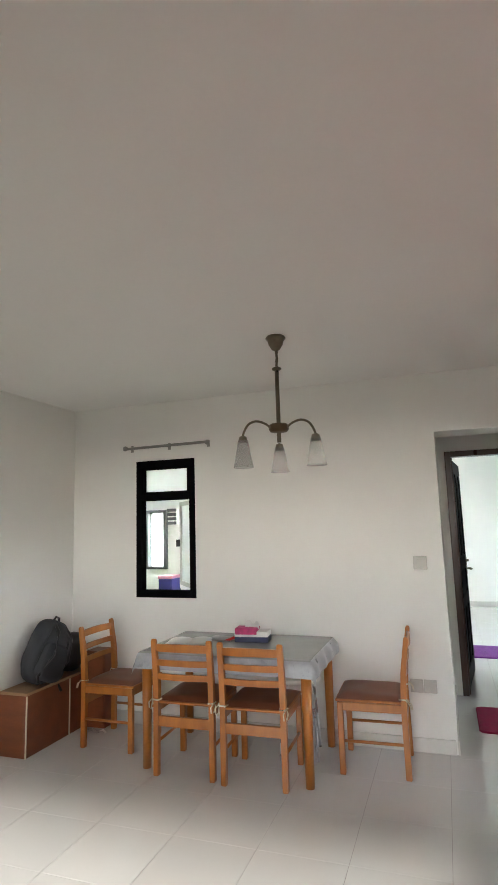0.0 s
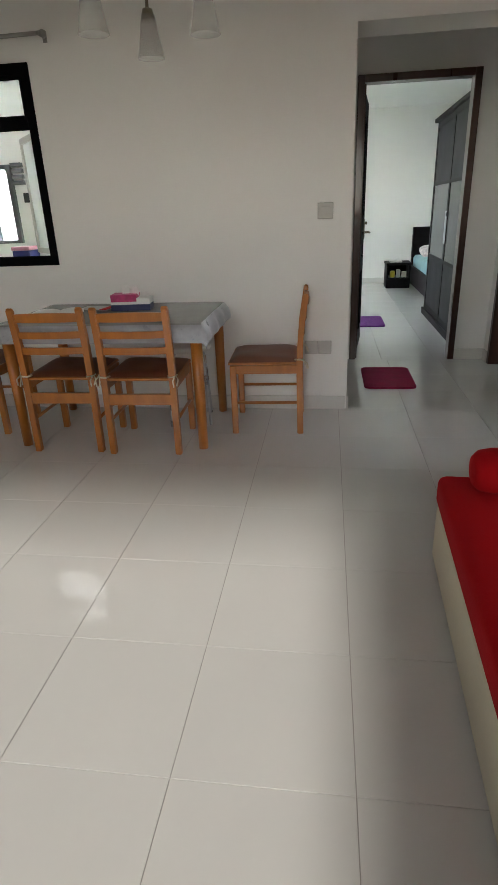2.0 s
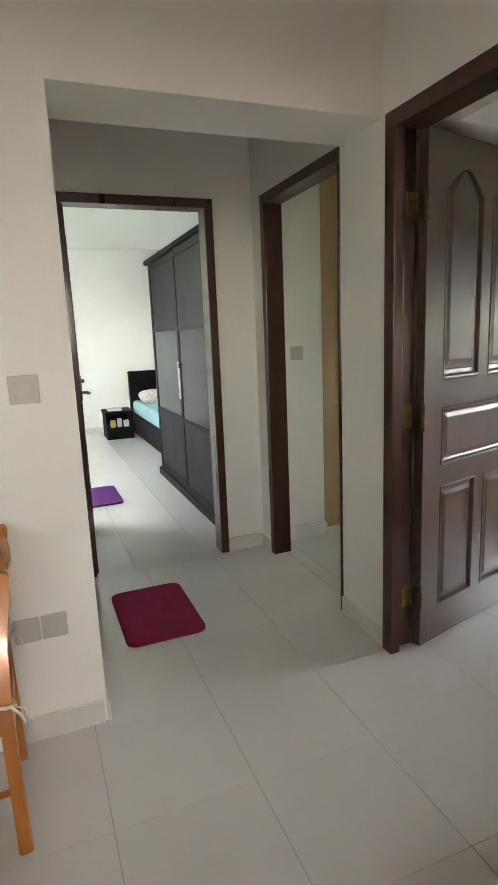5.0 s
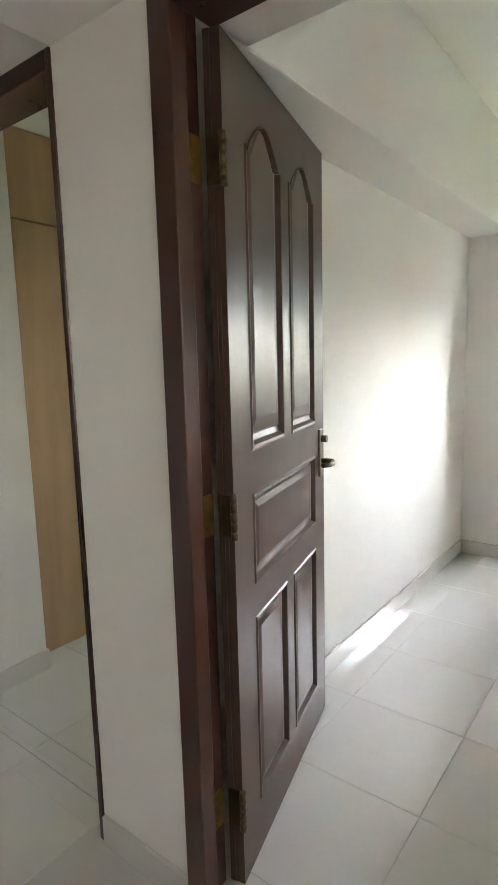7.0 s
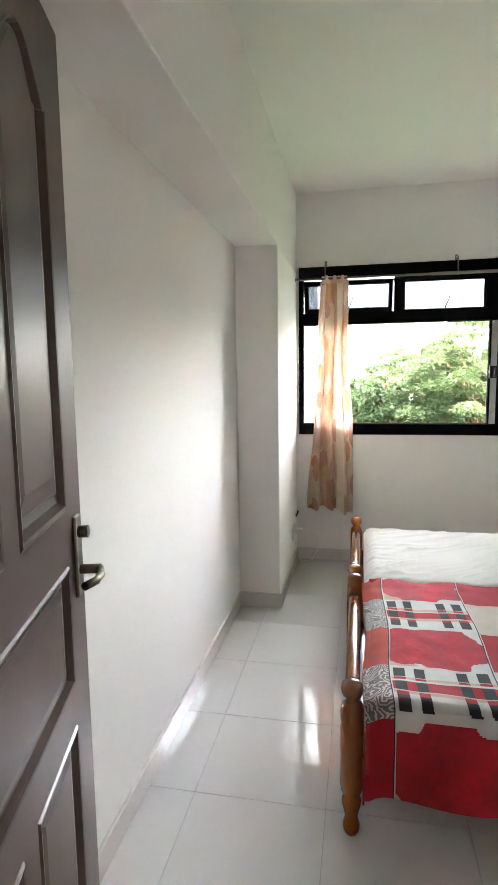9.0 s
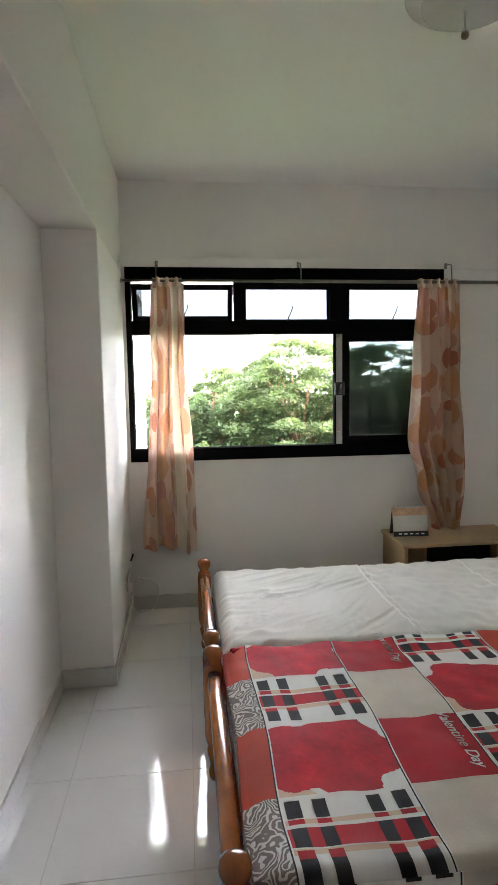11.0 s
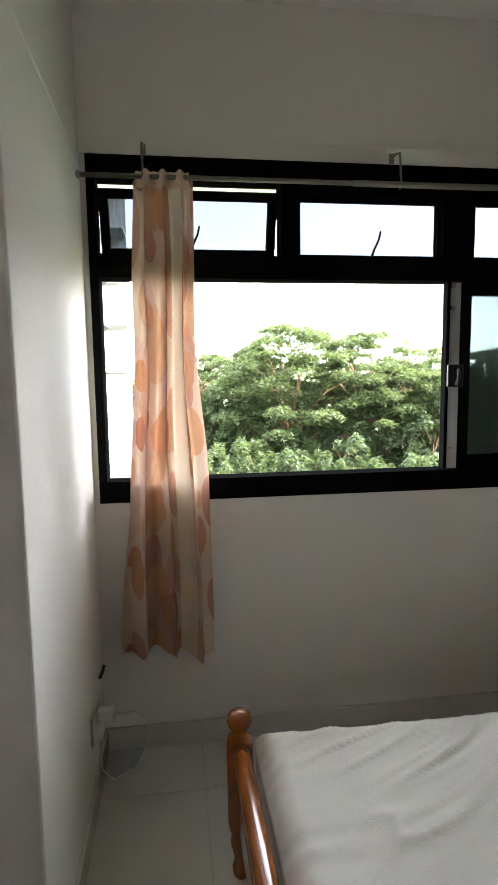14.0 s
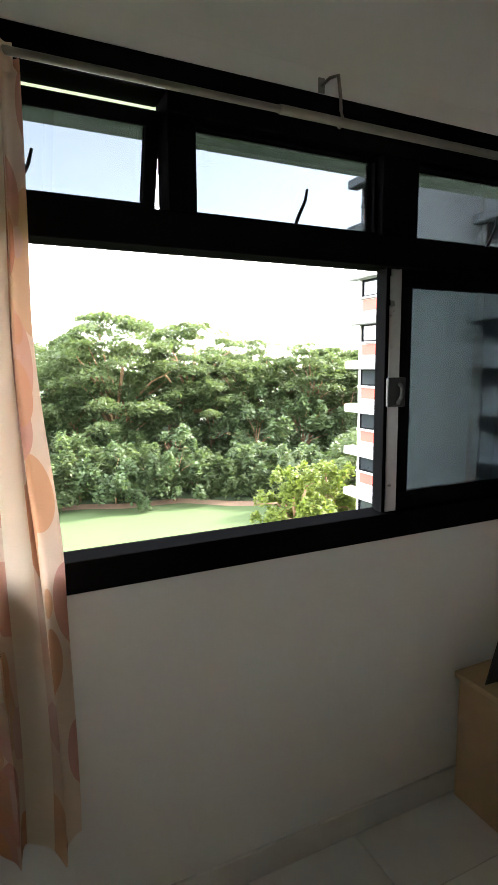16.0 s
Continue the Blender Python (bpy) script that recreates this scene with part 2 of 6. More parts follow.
LIV_TOP, BED_TOP = 2.52, 2.65
WX = 5.294  # inner face of the bedroom's window wall
wall("wall_dining", "y", 4.5, 4.6, -2.86, 0.2, 0, LIV_TOP, [(-2.15, -1.625, 0.95, 2.04)], label="white dining wall with a narrow window")
wall("wall_living_west", "x", -2.86, -2.76, -0.9, 4.5, 0, LIV_TOP)
wall("wall_living_back", "y", -1.0, -0.9, -2.86, 1.47, 0, LIV_TOP, [(-2.6, 0.09, 1.15, 2.28), (0.46, 1.33, 1.15, 2.28)])
wall("wall_hall_west", "x", 0.1, 0.2, 4.6, 5.8, 0, LIV_TOP)
wall("wall_partition", "x", 1.37, 1.47, -0.9, 5.8, 0, 2.68, [(3.52, 4.466, 0, 2.1), (4.81, 5.665, 0, 2.1)], label="white partition wall with two door openings")
wall("wall_master_door", "y", 5.8, 5.9, -2.2, 1.47, 0, 2.68, [(0.262, 1.129, 0, 2.1)])
solid("beam_hall", boxes((0.2, 1.37, 4.5, 4.81, 2.1, LIV_TOP)), WALL, "white beam across the hall opening", "beam", "structure")
wall("wall_bedroom_window", "x", WX, WX + 0.15, 1.5, 4.8, 0, 2.68, [(2.43, 4.453, 0.95, 2.142)], label="white wall below a wide black window")
wall("wall_bedroom_north", "y", 4.72, 4.80, 1.47, 5.294, 0, 2.68)
wall("wall_bedroom_south", "y", 1.5, 1.6, 1.47, 5.294, 0, 2.68)
solid("pillar", boxes((4.376, WX, 4.473, 4.72, 0, 2.11), bevel=0.006), WALL, "white column beside the bedroom window", "pillar", "structure")
solid("beam_bedroom", boxes((1.47, WX, 4.473, 4.72, 2.11, BED_TOP), bevel=0.006), WALL, "white beam along the bedroom wall", "beam", "structure")
solid("beam_door", boxes((1.47, 1.69, 1.6, 4.473, 2.11, BED_TOP), bevel=0.006), WALL, "white beam above the bedroom door", "beam", "structure")
solid("ceiling_living", boxes((-2.86, 1.37, -0.9, 4.5, LIV_TOP, LIV_TOP + 0.1), (0.1, 1.37, 4.5, 5.8, LIV_TOP, LIV_TOP + 0.1)), CEILING, "white painted living room ceiling", "ceiling", "structure")
solid("ceiling_bedroom", boxes((1.47, WX, 1.6, 4.72, BED_TOP, BED_TOP + 0.1)), CEILING, "white painted bedroom ceiling", "ceiling", "structure")
# study beyond the second door
wall("wall_study_north", "y", 5.78, 5.9, 1.47, 1.81, 0, 2.68)
wall("wall_study_back", "y", 6.5, 6.6, 1.47, 5.4, 0, 2.68)
wall("wall_study_side", "x", 1.71, 1.81, 5.9, 6.5, 0, 2.68)
# Opening out of view, sized only to set the study's light level.
wall("wall_study_east", "x", 5.294, 5.4, 4.8, 6.6, 0, 2.68, [(5.05, 5.5, 1.3, 2.0)])
solid("ceiling_study", boxes((1.47, 5.294, 4.8, 6.5, 2.6, 2.7)), CEILING, "white painted study ceiling", "ceiling", "structure")
# main bedroom at the end of the hall
wall("wall_master_north", "y", 11.0, 11.1, -2.3, 4.2, 0, 2.68)
# Opening out of view, sized to set how bright this room gets.
wall("wall_master_west", "x", -2.3, -2.2, 5.8, 11.0, 0, 2.68, [(7.75, 9.45, 1.1, 2.1)])
wall("wall_master_east", "x", 4.1, 4.2, 6.6, 11.0, 0, 2.68)
wall("wall_master_south", "y", 6.6, 6.7, 1.81, 4.2, 0, 2.68)
solid("ceiling_master", boxes((-2.3, 4.2, 5.9, 11.0, 2.6, 2.7)), CEILING, "white painted ceiling of the far bedroom", "ceiling", "structure")

# ---- skirting ----
def skirting(x0, x1, y0, y1):
    solid("baseboard", boxes((x0, x1, y0, y1, 0, 0.088), bevel=0.002), SKIRT, "pale grey tile skirting", "baseboard", "structure")


skirting(-2.76, 0.19, 4.488, 4.5)
skirting(0.2, 0.212, 4.488, 5.79)
skirting(1.358, 1.37, 4.47, 4.806)
skirting(1.13, 1.358, 5.788, 5.8)
skirting(1.358, 1.37, 5.67, 5.8)
skirting(1.358, 1.37, -0.9, 3.46)
skirting(1.48, 4.364, 4.708, 4.72)
skirting(4.364, 4.376, 4.461, 4.72)
skirting(4.376, 5.282, 4.461, 4.473)
skirting(5.282, WX, 1.6, 4.473)
skirting(1.47, 5.282, 1.6, 1.612)
skirting(1.49, 1.82, 5.768, 5.78)
skirting(1.81, 1.822, 5.78, 5.888)
skirting(-2.2, 4.1, 10.988, 11.0)
skirting(-2.76, -2.748, -0.9, 3.6)

# ---- door frames and doors ----
def door_frame(name, axis, at0, at1, b0, b1, top, width=0.06, near=None, rebate=None, label="red-brown varnished wooden door frame"):
    """Two posts and a head round an opening b0..b1, each with a raised stop."""
    f = thing(name, label, "door frame", kind="structure")

    def bar(pname, u0, u1, z0, z1, s0, s1):
        bm = bmesh.new()
        for a0, a1, p0, p1, q0, q1 in ((at0, at1, u0, u1, z0, z1), s0 and (at0 + 0.045, at1 - 0.02, *s0) or (0,) * 6):
            if a1 > a0:
                if axis == "x":
                    add_box(bm, a0, a1, p0, p1, q0, q1, bevel=0.004)
                else:
                    add_box(bm, p0, p1, a0, a1, q0, q1, bevel=0.004)
        part(pname, bm, FRAMEWOOD, f)

    near = near or width
    bar("jamb", b0, b0 + near, 0, top, (b0 + near, b0 + near + 0.014, 0, top - width), None)
    if rebate:  # the hinge post steps back where the leaf folds in
        part("jamb", boxes((at0, at1 - rebate, b1 - width, b1, 0, top), (at1 - rebate, at1, b1 - 0.018, b1, 0, top), bevel=0.003), FRAMEWOOD, f)
    else:
        bar("jamb", b1 - width, b1, 0, top, None, None)
    bar("head", b0 + near, b1 - width, top - width, top, None, None)
    return f


bed_frame = door_frame("door_frame_bedroom", "x", 1.352, 1.478, 3.52, 4.466, 2.1, rebate=0.08)
for hz in (0.23, 1.0, 1.79):
    plate_bm = boxes((1.436, 1.474, 4.4435, 4.4475, hz - 0.05, hz + 0.05), bevel=0.001)
    for dz in (-0.03, 0.0, 0.03):
        add_rod(plate_bm, (1.452, 4.4436, hz + dz), (1.452, 4.4415, hz + dz), 0.005, seg=8)
    part("hinge_plate", plate_bm, HINGE, bed_frame, "worn gold brass hinge plate")
door_frame("door_frame_master", "y", 5.785, 5.905, 0.262, 1.129, 2.1, 0.05)
door_frame("door_frame_study", "x", 1.364, 1.478, 4.81, 5.665, 2.1, 0.05, near=0.02)


def arch_outline(x0, x1, z0, z1, arch):
    """A panel's outline, with an ogee arch of that rise on top when arch > 0."""
    if not arch:
        return [(x0, z0), (x1, z0), (x1, z1), (x0, z1)]
    w, c = x1 - x0, (x0 + x1) / 2
    pts = [(x0, z0), (x1, z0), (x1, z1 - arch)]
    for i in range(1, 16):
        u = i / 16
        s = abs(1 - 2 * u)
        rise = (0.5 + 0.5 * math.cos(math.pi * s)) ** 0.8
        if s > 0.78:
            rise -= 0.12 * math.sin((s - 0.78) / 0.22 * math.pi)
        pts.append((x1 - u * w, z1 - arch + arch * max(rise, -0.1)))
    pts.append((x0, z1 - arch))
    return pts


def inset(pts, d):
    c = [sum(p[k] for p in pts) / len(pts) for k in (0, 1)]
    w = [max(p[k] for p in pts) - min(p[k] for p in pts) for k in (0, 1)]
    return [tuple(c[k] + (p[k] - c[k]) * (1 - 2 * d / w[k]) for k in (0, 1)) for p in pts]


def panel_door(name, m, width, height, wood, label, handle_at=1.0, mirror=False):
    """Five-panel moulded leaf: hinge edge at x = 0, front face at y = 0, thickness along +y."""
    d = thing(name, label, "door", m)
    panels = [(0.13, 0.365, 1.135, 1.912, 0.075), (0.455, 0.69, 1.135, 1.912, 0.075), (0.13, 0.69, 0.78, 1.0, 0), (0.13, 0.365, 0.162, 0.67, 0), (0.455, 0.69, 0.162, 0.67, 0)]
    sx, sz = width / 0.82, height / 2.03
    part("leaf", boxes((0, width, 0.0145, 0.0255, 0, height), bevel=0.002), wood, d)
    stiles = bmesh.new()
    for y0, y1 in ((0.0, 0.0145), (0.0255, 0.04)):
        for x0, x1, z0, z1 in ((0, 0.11, 0, 2.03), (0.71, 0.82, 0, 2.03), (0.11, 0.71, 0, 0.142), (0.11, 0.71, 0.69, 0.76), (0.11, 0.71, 1.02, 1.115), (0.385, 0.435, 0.142, 0.69), (0.385, 0.435, 1.115, 1.934), (0.11, 0.71, 1.934, 2.03)):
            add_box(stiles, x0 * sx, x1 * sx, y0, y1, z0 * sz, z1 * sz)
    part("stiles", stiles, wood, d)
    for x0, x1, z0, z1, arch in panels:
        out = [(x * sx, z * sz) for x, z in arch_outline(x0, x1, z0, z1, arch)]
        bm = bmesh.new()
        # stepped moulding: rings that rise and fall towards the field
        steps = [(-0.021, 0.0), (-0.011, 0.0), (-0.007, -0.004), (-0.002, -0.003), (0.003, 0.011), (0.012, 0.0135), (0.016, 0.007), (0.020, 0.007), (0.036, 0.0035)]
        for side in (0, 1):
            rings = []
            for ins, y in steps:
                yy = y if side == 0 else 0.04 - y
                rings.append([bm.verts.new((x, yy, z)) for x, z in inset(out, ins)])
                if arch and len(rings) == 1:
                    hem = inset(out, ins)
                    rings.insert(0, [bm.verts.new((x, yy, z if k < 2 else (z1 + 0.024) * sz)) for k, (x, z) in enumerate(hem)])
            for a, b in zip(rings, rings[1:]):
                for i in range(len(a)):
                    j = (i + 1) % len(a)
                    bm.faces.new((a[i], a[j], b[j], b[i]))
            bm.faces.new(rings[-1])
        part("panel", bm, wood, d)
    hx = width - 0.055
    for side in (-1, 1):
        base = 0.0 if side < 0 else 0.04
        h = part("handle", boxes((hx - 0.02, hx + 0.02, min(base, base + side * 0.008), max(base, base + side * 0.008), handle_at - 0.085, handle_at + 0.085), bevel=0.003), BRONZE, d, "dark bronze lever handle on a plate")
        bm = bmesh.new()
        add_rod(bm, (hx, base, handle_at - 0.03), (hx, base + side * 0.05, handle_at - 0.03), 0.010)
        add_tube(bm, [(hx, base + side * 0.048, handle_at - 0.03), (hx - 0.03, base + side * 0.056, handle_at - 0.032), (hx - 0.07, base + side * 0.055, handle_at - 0.03), (hx - 0.11, base + side * 0.042, handle_at - 0.026)], 0.0085)
        part("lever", bm, BRONZE, h)
        bm = bmesh.new()
        add_rod(bm, (hx, base, handle_at + 0.05), (hx, base + side * 0.028, handle_at + 0.05), 0.013)
        part("thumb_turn", bm, BRONZE, h)
    for hz in (0.22, 0.99, 1.78):
        bm = bmesh.new()
        add_rod(bm, (-0.008, -0.004, hz - 0.055), (-0.008, -0.004, hz + 0.055), 0.007)
        add_box(bm, -0.0035, -0.0005, 0.002, 0.036, hz - 0.05, hz + 0.05)
        for k in range(5):
            add_rod(bm, (-0.008, -0.004, hz - 0.055 + k * 0.0225), (-0.008, -0.004, hz - 0.037 + k * 0.0225), 0.0085)
        part("hinge", bm, BRASS, d, "tarnished brass butt hinge")
    return d


LEAF = pose(1.492, 4.397, 0.008, 0, 0, math.degrees(math.atan2(0.207, 0.782)))
panel_door("bedroom_door", LEAF, 0.81, 2.045, DARKWOOD, "open dark brown five-panel wooden door", 1.02)
panel_door("far_bedroom_door", pose(0.318, 5.92, 0.008, 0, 0, 84), 0.76, 2.03, BLACKWOOD, "open dark brown panelled door of the far bedroom", 1.02)


# Dark panes for the unseen living windows, added to dim sun and sky.
DIMMING = glass("sun_dimming_glass", (0.245, 0.245, 0.24))

# ---- bedroom window ----
def bar_window(parent, name, y0, y1, z0, z1, x0, x1, w, material=BLACKMETAL, label=""):
    """One rectangular metal frame with mitred look: four bars in one mesh."""
    return part(name, boxes((x0, x1, y0, y1, z0, z0 + w), (x0, x1, y0, y1, z1 - w, z1), (x0, x1, y0, y0 + w, z0 + w, z1 - w), (x0, x1, y1 - w, y1, z0 + w, z1 - w), bevel=0.002), material, parent, label)


win = thing("window_bedroom", "wide black metal window, one pane slid open", "window", kind="structure")
FX0, FX1 = WX - 0.012, WX + 0.075
W0, W1, Z0, Z1 = 2.43, 4.453, 0.95, 2.142
part("outer_frame", boxes((FX0, FX1, W0, W1, Z0, 1.028), (FX0, FX1, W0, 3.79, 2.03, Z1), (FX0, FX1, 3.79, W1, 2.07, Z1), (FX0, FX1, W1 - 0.03, W1, 1.028, 2.07), (FX0, FX1, W0, W0 + 0.03, 1.028, 2.03), bevel=0.003), BLACKMETAL, win)
part("transom_bar", boxes((FX0, FX1, W0 + 0.03, W1 - 0.03, 1.738, 1.82), bevel=0.003), BLACKMETAL, win)
for ya, yb in ((3.722, 3.79), (3.056, 3.182)):
    part("mullion", boxes((FX0 + 0.003, FX1 - 0.003, ya, yb, 1.82, 2.03), bevel=0.003), BLACKMETAL, win)
TOPS = [(3.79, 4.423), (3.182, 3.722), (2.48, 3.056)]
for i, (y0, y1) in enumerate(TOPS):
    # top-hung vents; the first stands ajar and shows its whole sash, the others sit deep in the frame
    ajar, w, low = (radians(-18), 0.034, -0.232) if i == 0 else (0.0, 0.010, -0.207)
    hinge = Matrix.Translation((WX + (0.045 if i == 0 else 0.03), 0, 2.05 if i == 0 else 2.028)) @ Matrix.Rotation(ajar, 4, "Y")
    vent = new("vent_sash", mesh_of("vent_sash", boxes((-0.015, 0.015, y0 + 0.002, y1 - 0.002, low, low + w), (-0.015, 0.015, y0 + 0.002, y1 - 0.002, -w, 0), (-0.015, 0.015, y0 + 0.002, y0 + w, low + w, -w), (-0.015, 0.015, y1 - w, y1 - 0.002, low + w, -w), bevel=0.002), BLACKMETAL))
    vent.parent, vent.matrix_basis = win, hinge
    pane = part("vent_pane", boxes((-0.003, 0.003, y0 + w, y1 - w, low + w, -w)), VENT, vent)
    pane.visible_shadow = False
    bm = bmesh.new()
    yc = (y0 + y1) / 2 - 0.03
    add_tube(bm, [(-0.018, yc + 0.03, -0.22), (-0.03, yc + 0.022, -0.185), (-0.034, yc + 0.004, -0.145), (-0.03, yc - 0.004, -0.115)], lambda u: 0.0055 - 0.002 * u)
    part("stay_handle", bm, BLACKPLASTIC, vent)
# lower sliding sashes: both stand at the south half
sash = bar_window(win, "sliding_sash", 2.465, 3.098, 1.03, 1.738, WX + 0.012, WX + 0.034, 0.05)
p = part("tinted_pane", boxes((WX + 0.020, WX + 0.026, 2.51, 3.05, 1.075, 1.69)), TINTED, sash, "dark tinted glass pane")
p.visible_shadow = False
outer = bar_window(win, "sliding_sash", 2.465, 3.14, 1.03, 1.738, WX + 0.042, WX + 0.064, 0.045, label="second sash slid behind the first")
p = part("tinted_pane", boxes((WX + 0.050, WX + 0.056, 2.51, 3.095, 1.07, 1.695)), CLEAR, outer)
p.visible_shadow = False
part("pull_channel", boxes((WX + 0.002, WX + 0.04, 3.0985, 3.138, 1.03, 1.737), bevel=0.002), STEEL, win, "bare aluminium edge channel")
part("closing_strip", boxes((WX + 0.004, WX + 0.041, 3.1385, 3.152, 1.03, 1.737), bevel=0.002), BLACKMETAL, win)
bm = boxes((WX - 0.012, WX + 0.0, 3.085, 3.15, 1.345, 1.43), bevel=0.004)
add_tube(bm, [(WX - 0.014, 3.11, 1.41), (WX - 0.034, 3.118, 1.40), (WX - 0.036, 3.12, 1.375), (WX - 0.014, 3.116, 1.355)], 0.006)
part("latch", bm, BLACKPLASTIC, win)
part("lintel_trim", boxes((WX - 0.010, WX, 1.6, 4.473, 2.1425, 2.20), bevel=0.002), WALL, win, "white painted lintel edge")
# Unseen slab, added to block the high sky from the living room windows.
solid("sky_blocker_living", boxes((-3.0, 1.6, -2.3, -1.01, 2.95, 3.05), bevel=0.01), WALL, "unseen slab added to keep sky light out of the living room", "ledge", "structure")
solid("sunshade_ledge", boxes((WX + 0.16, WX + 0.75, 0.5, 6.8, 2.25, 2.36), bevel=0.01), WALL, "painted concrete sunshade ledge over the window", "ledge", "structure")

lw = thing("window_living", "tall unseen living room windows in black metal frames, tinted to dim sun and sky", "window", kind="structure")
for x0, x1 in ((-2.6, 0.09), (0.46, 1.33)):
    f = part("frame", boxes((x0, x1, -0.97, -0.93, 1.15, 1.19), (x0, x1, -0.97, -0.93, 2.24, 2.28), (x0, x0 + 0.04, -0.97, -0.93, 1.19, 2.24), (x1 - 0.04, x1, -0.97, -0.93, 1.19, 2.24), bevel=0.002), BLACKMETAL, lw)
    part("pane", boxes((x0 + 0.04, x1 - 0.04, -0.951, -0.949, 1.19, 2.24)), DIMMING, f)

# ---- dining window ----
dwin = thing("window_dining", "narrow black metal window, casement swung outward", "window", kind="structure")
DY0, DY1 = 4.492, 4.57
part("outer_frame", boxes((-2.15, -1.625, DY0, DY1, 0.95, 1.005), (-2.15, -1.625, DY0, DY1, 1.985, 2.04), (-2.15, -2.10, DY0, DY1, 1.005, 1.985), (-1.675, -1.625, DY0, DY1, 1.005, 1.985), (-2.10, -1.675, DY0, DY1, 1.715, 1.765), bevel=0.003), BLACKMETAL, dwin)
part("fixed_sash", boxes((-2.10, -2.075, 4.51, 4.55, 1.765, 1.985), (-1.70, -1.675, 4.51, 4.55, 1.765, 1.985), (-2.075, -1.70, 4.51, 4.55, 1.765, 1.785), (-2.075, -1.70, 4.51, 4.55, 1.965, 1.985), bevel=0.002), BLACKMETAL, dwin)
FROST = material("frosted_glass", (0.85, 0.88, 0.86), 0.5, vary=0.02, scale=5, transmit=0.9, bump=0.1)
p = part("frosted_pane", boxes((-2.075, -1.70, 4.527, 4.533, 1.785, 1.965)), FROST, dwin)
p.visible_shadow = False
cas = new("casement", mesh_of("casement", boxes((-0.40, -0.365, -0.015, 0.015, 0.0, 0.70), (-0.035, 0, -0.015, 0.015, 0.0, 0.70), (-0.365, -0.035, -0.015, 0.015, 0.0, 0.035), (-0.365, -0.035, -0.015, 0.015, 0.665, 0.70), bevel=0.002), GREYPLASTIC))
cas.parent, cas.matrix_basis = dwin, pose(-1.685, 4.585, 1.01, 0, 0, -50)
p = part("casement_pane", boxes((-0.365, -0.035, -0.003, 0.003, 0.035, 0.665)), FROST, cas)
p.visible_shadow = False
part("casement_latch", boxes((-0.39, -0.375, -0.05, -0.015, 0.32, 0.38), bevel=0.004), BLACKPLASTIC, cas)

# ---- neighbour's wall across the light well ----
nb = thing("neighbour_facade", "white rendered wall of the neighbouring flat with a grey window, plus unseen light-blocking walls and slab", "facade", kind="structure")
bm = bmesh.new()
for a in ((-6, -3.163, 6.4, 6.55, -12, 24), (-2.858, 0, 6.4, 6.55, -12, 24), (-3.163, -2.858, 6.4, 6.55, -12, 1.015), (-3.163, -2.858, 6.4, 6.55, 1.698, 24)):
    add_box(bm, *a)
# Unseen well walls and a slotted roof slab, added to cut the sky light.
for a in ((-6.1, -6, 4.6, 6.4, -12, 24), (0, 0.1, 5.9, 6.4, -12, 24), (-6.1, -2.86, 4.5, 4.6, -12, 24), (-2.86, 0.1, 4.5, 4.6, 2.63, 24), (-6, 0, 4.7, 6.4, -0.6, -0.4), (-6, 0, 4.6, 5.95, 3.2, 3.3)):
    add_box(bm, *a)
part("wall", bm, WALL, nb)
GREYMETAL = material("grey_window_metal", (0.10, 0.10, 0.105), 0.4, vary=0.1, scale=5)
w = part("window", boxes((-3.163, -3.105, 6.36, 6.5, 1.015, 1.698), (-2.905, -2.858, 6.36, 6.5, 1.015, 1.698), (-3.105, -2.905, 6.36, 6.5, 1.015, 1.045), (-3.105, -2.905, 6.36, 6.5, 1.66, 1.698), bevel=0.003), GREYMETAL, nb, "grey framed window")
part("pane", boxes((-3.105, -2.905, 6.44, 6.45, 1.045, 1.66)), FROST, w)
for k in range(4):
    part("louvre", boxes((-2.852, -2.743, 6.36, 6.398, 1.525 + k * 0.05, 1.56 + k * 0.05), bevel=0.003), GREYMETAL, nb)
part("planter_shelf", boxes((-2.75, -1.9, 5.35, 5.85, 0.80, 0.83), bevel=0.004), WALL, nb)
part("shelf_bracket", boxes((-2.74, -2.70, 5.35, 6.4, 0.74, 0.80), (-1.95, -1.91, 5.35, 6.4, 0.74, 0.80)), GREYMETAL, nb)
crate = thing("storage_crate", "navy and pink crate on the neighbour's ledge", "crate")
part("box", boxes((-2.51, -2.36, 5.52, 5.70, 0.8305, 0.99), bevel=0.006), material("navy_plastic", (0.02, 0.02, 0.12), 0.5, vary=0.1, scale=8), crate)
part("lid", boxes((-2.515, -2.355, 5.515, 5.705, 0.991, 1.02), bevel=0.006), material("pink_plastic", (0.5, 0.2, 0.25), 0.5, vary=0.1, scale=8), crate)

# ---- ground and distance ----
GRASS = material("mown_lawn", (0.031, 0.056, 0.010), 0.95, vary=0.18, scale=0.12, fine=3.0, bump=0.4)
EARTH = material("bare_reddish_earth", (0.16, 0.10, 0.06), 0.95, vary=0.25, scale=0.4, fine=4, bump=0.4)
G = -12.0
solid("ground", boxes((-1500, 1500, -1500, 1500, G - 1, G)), GRASS, "broad mown green lawn below the flats", "ground", "structure")


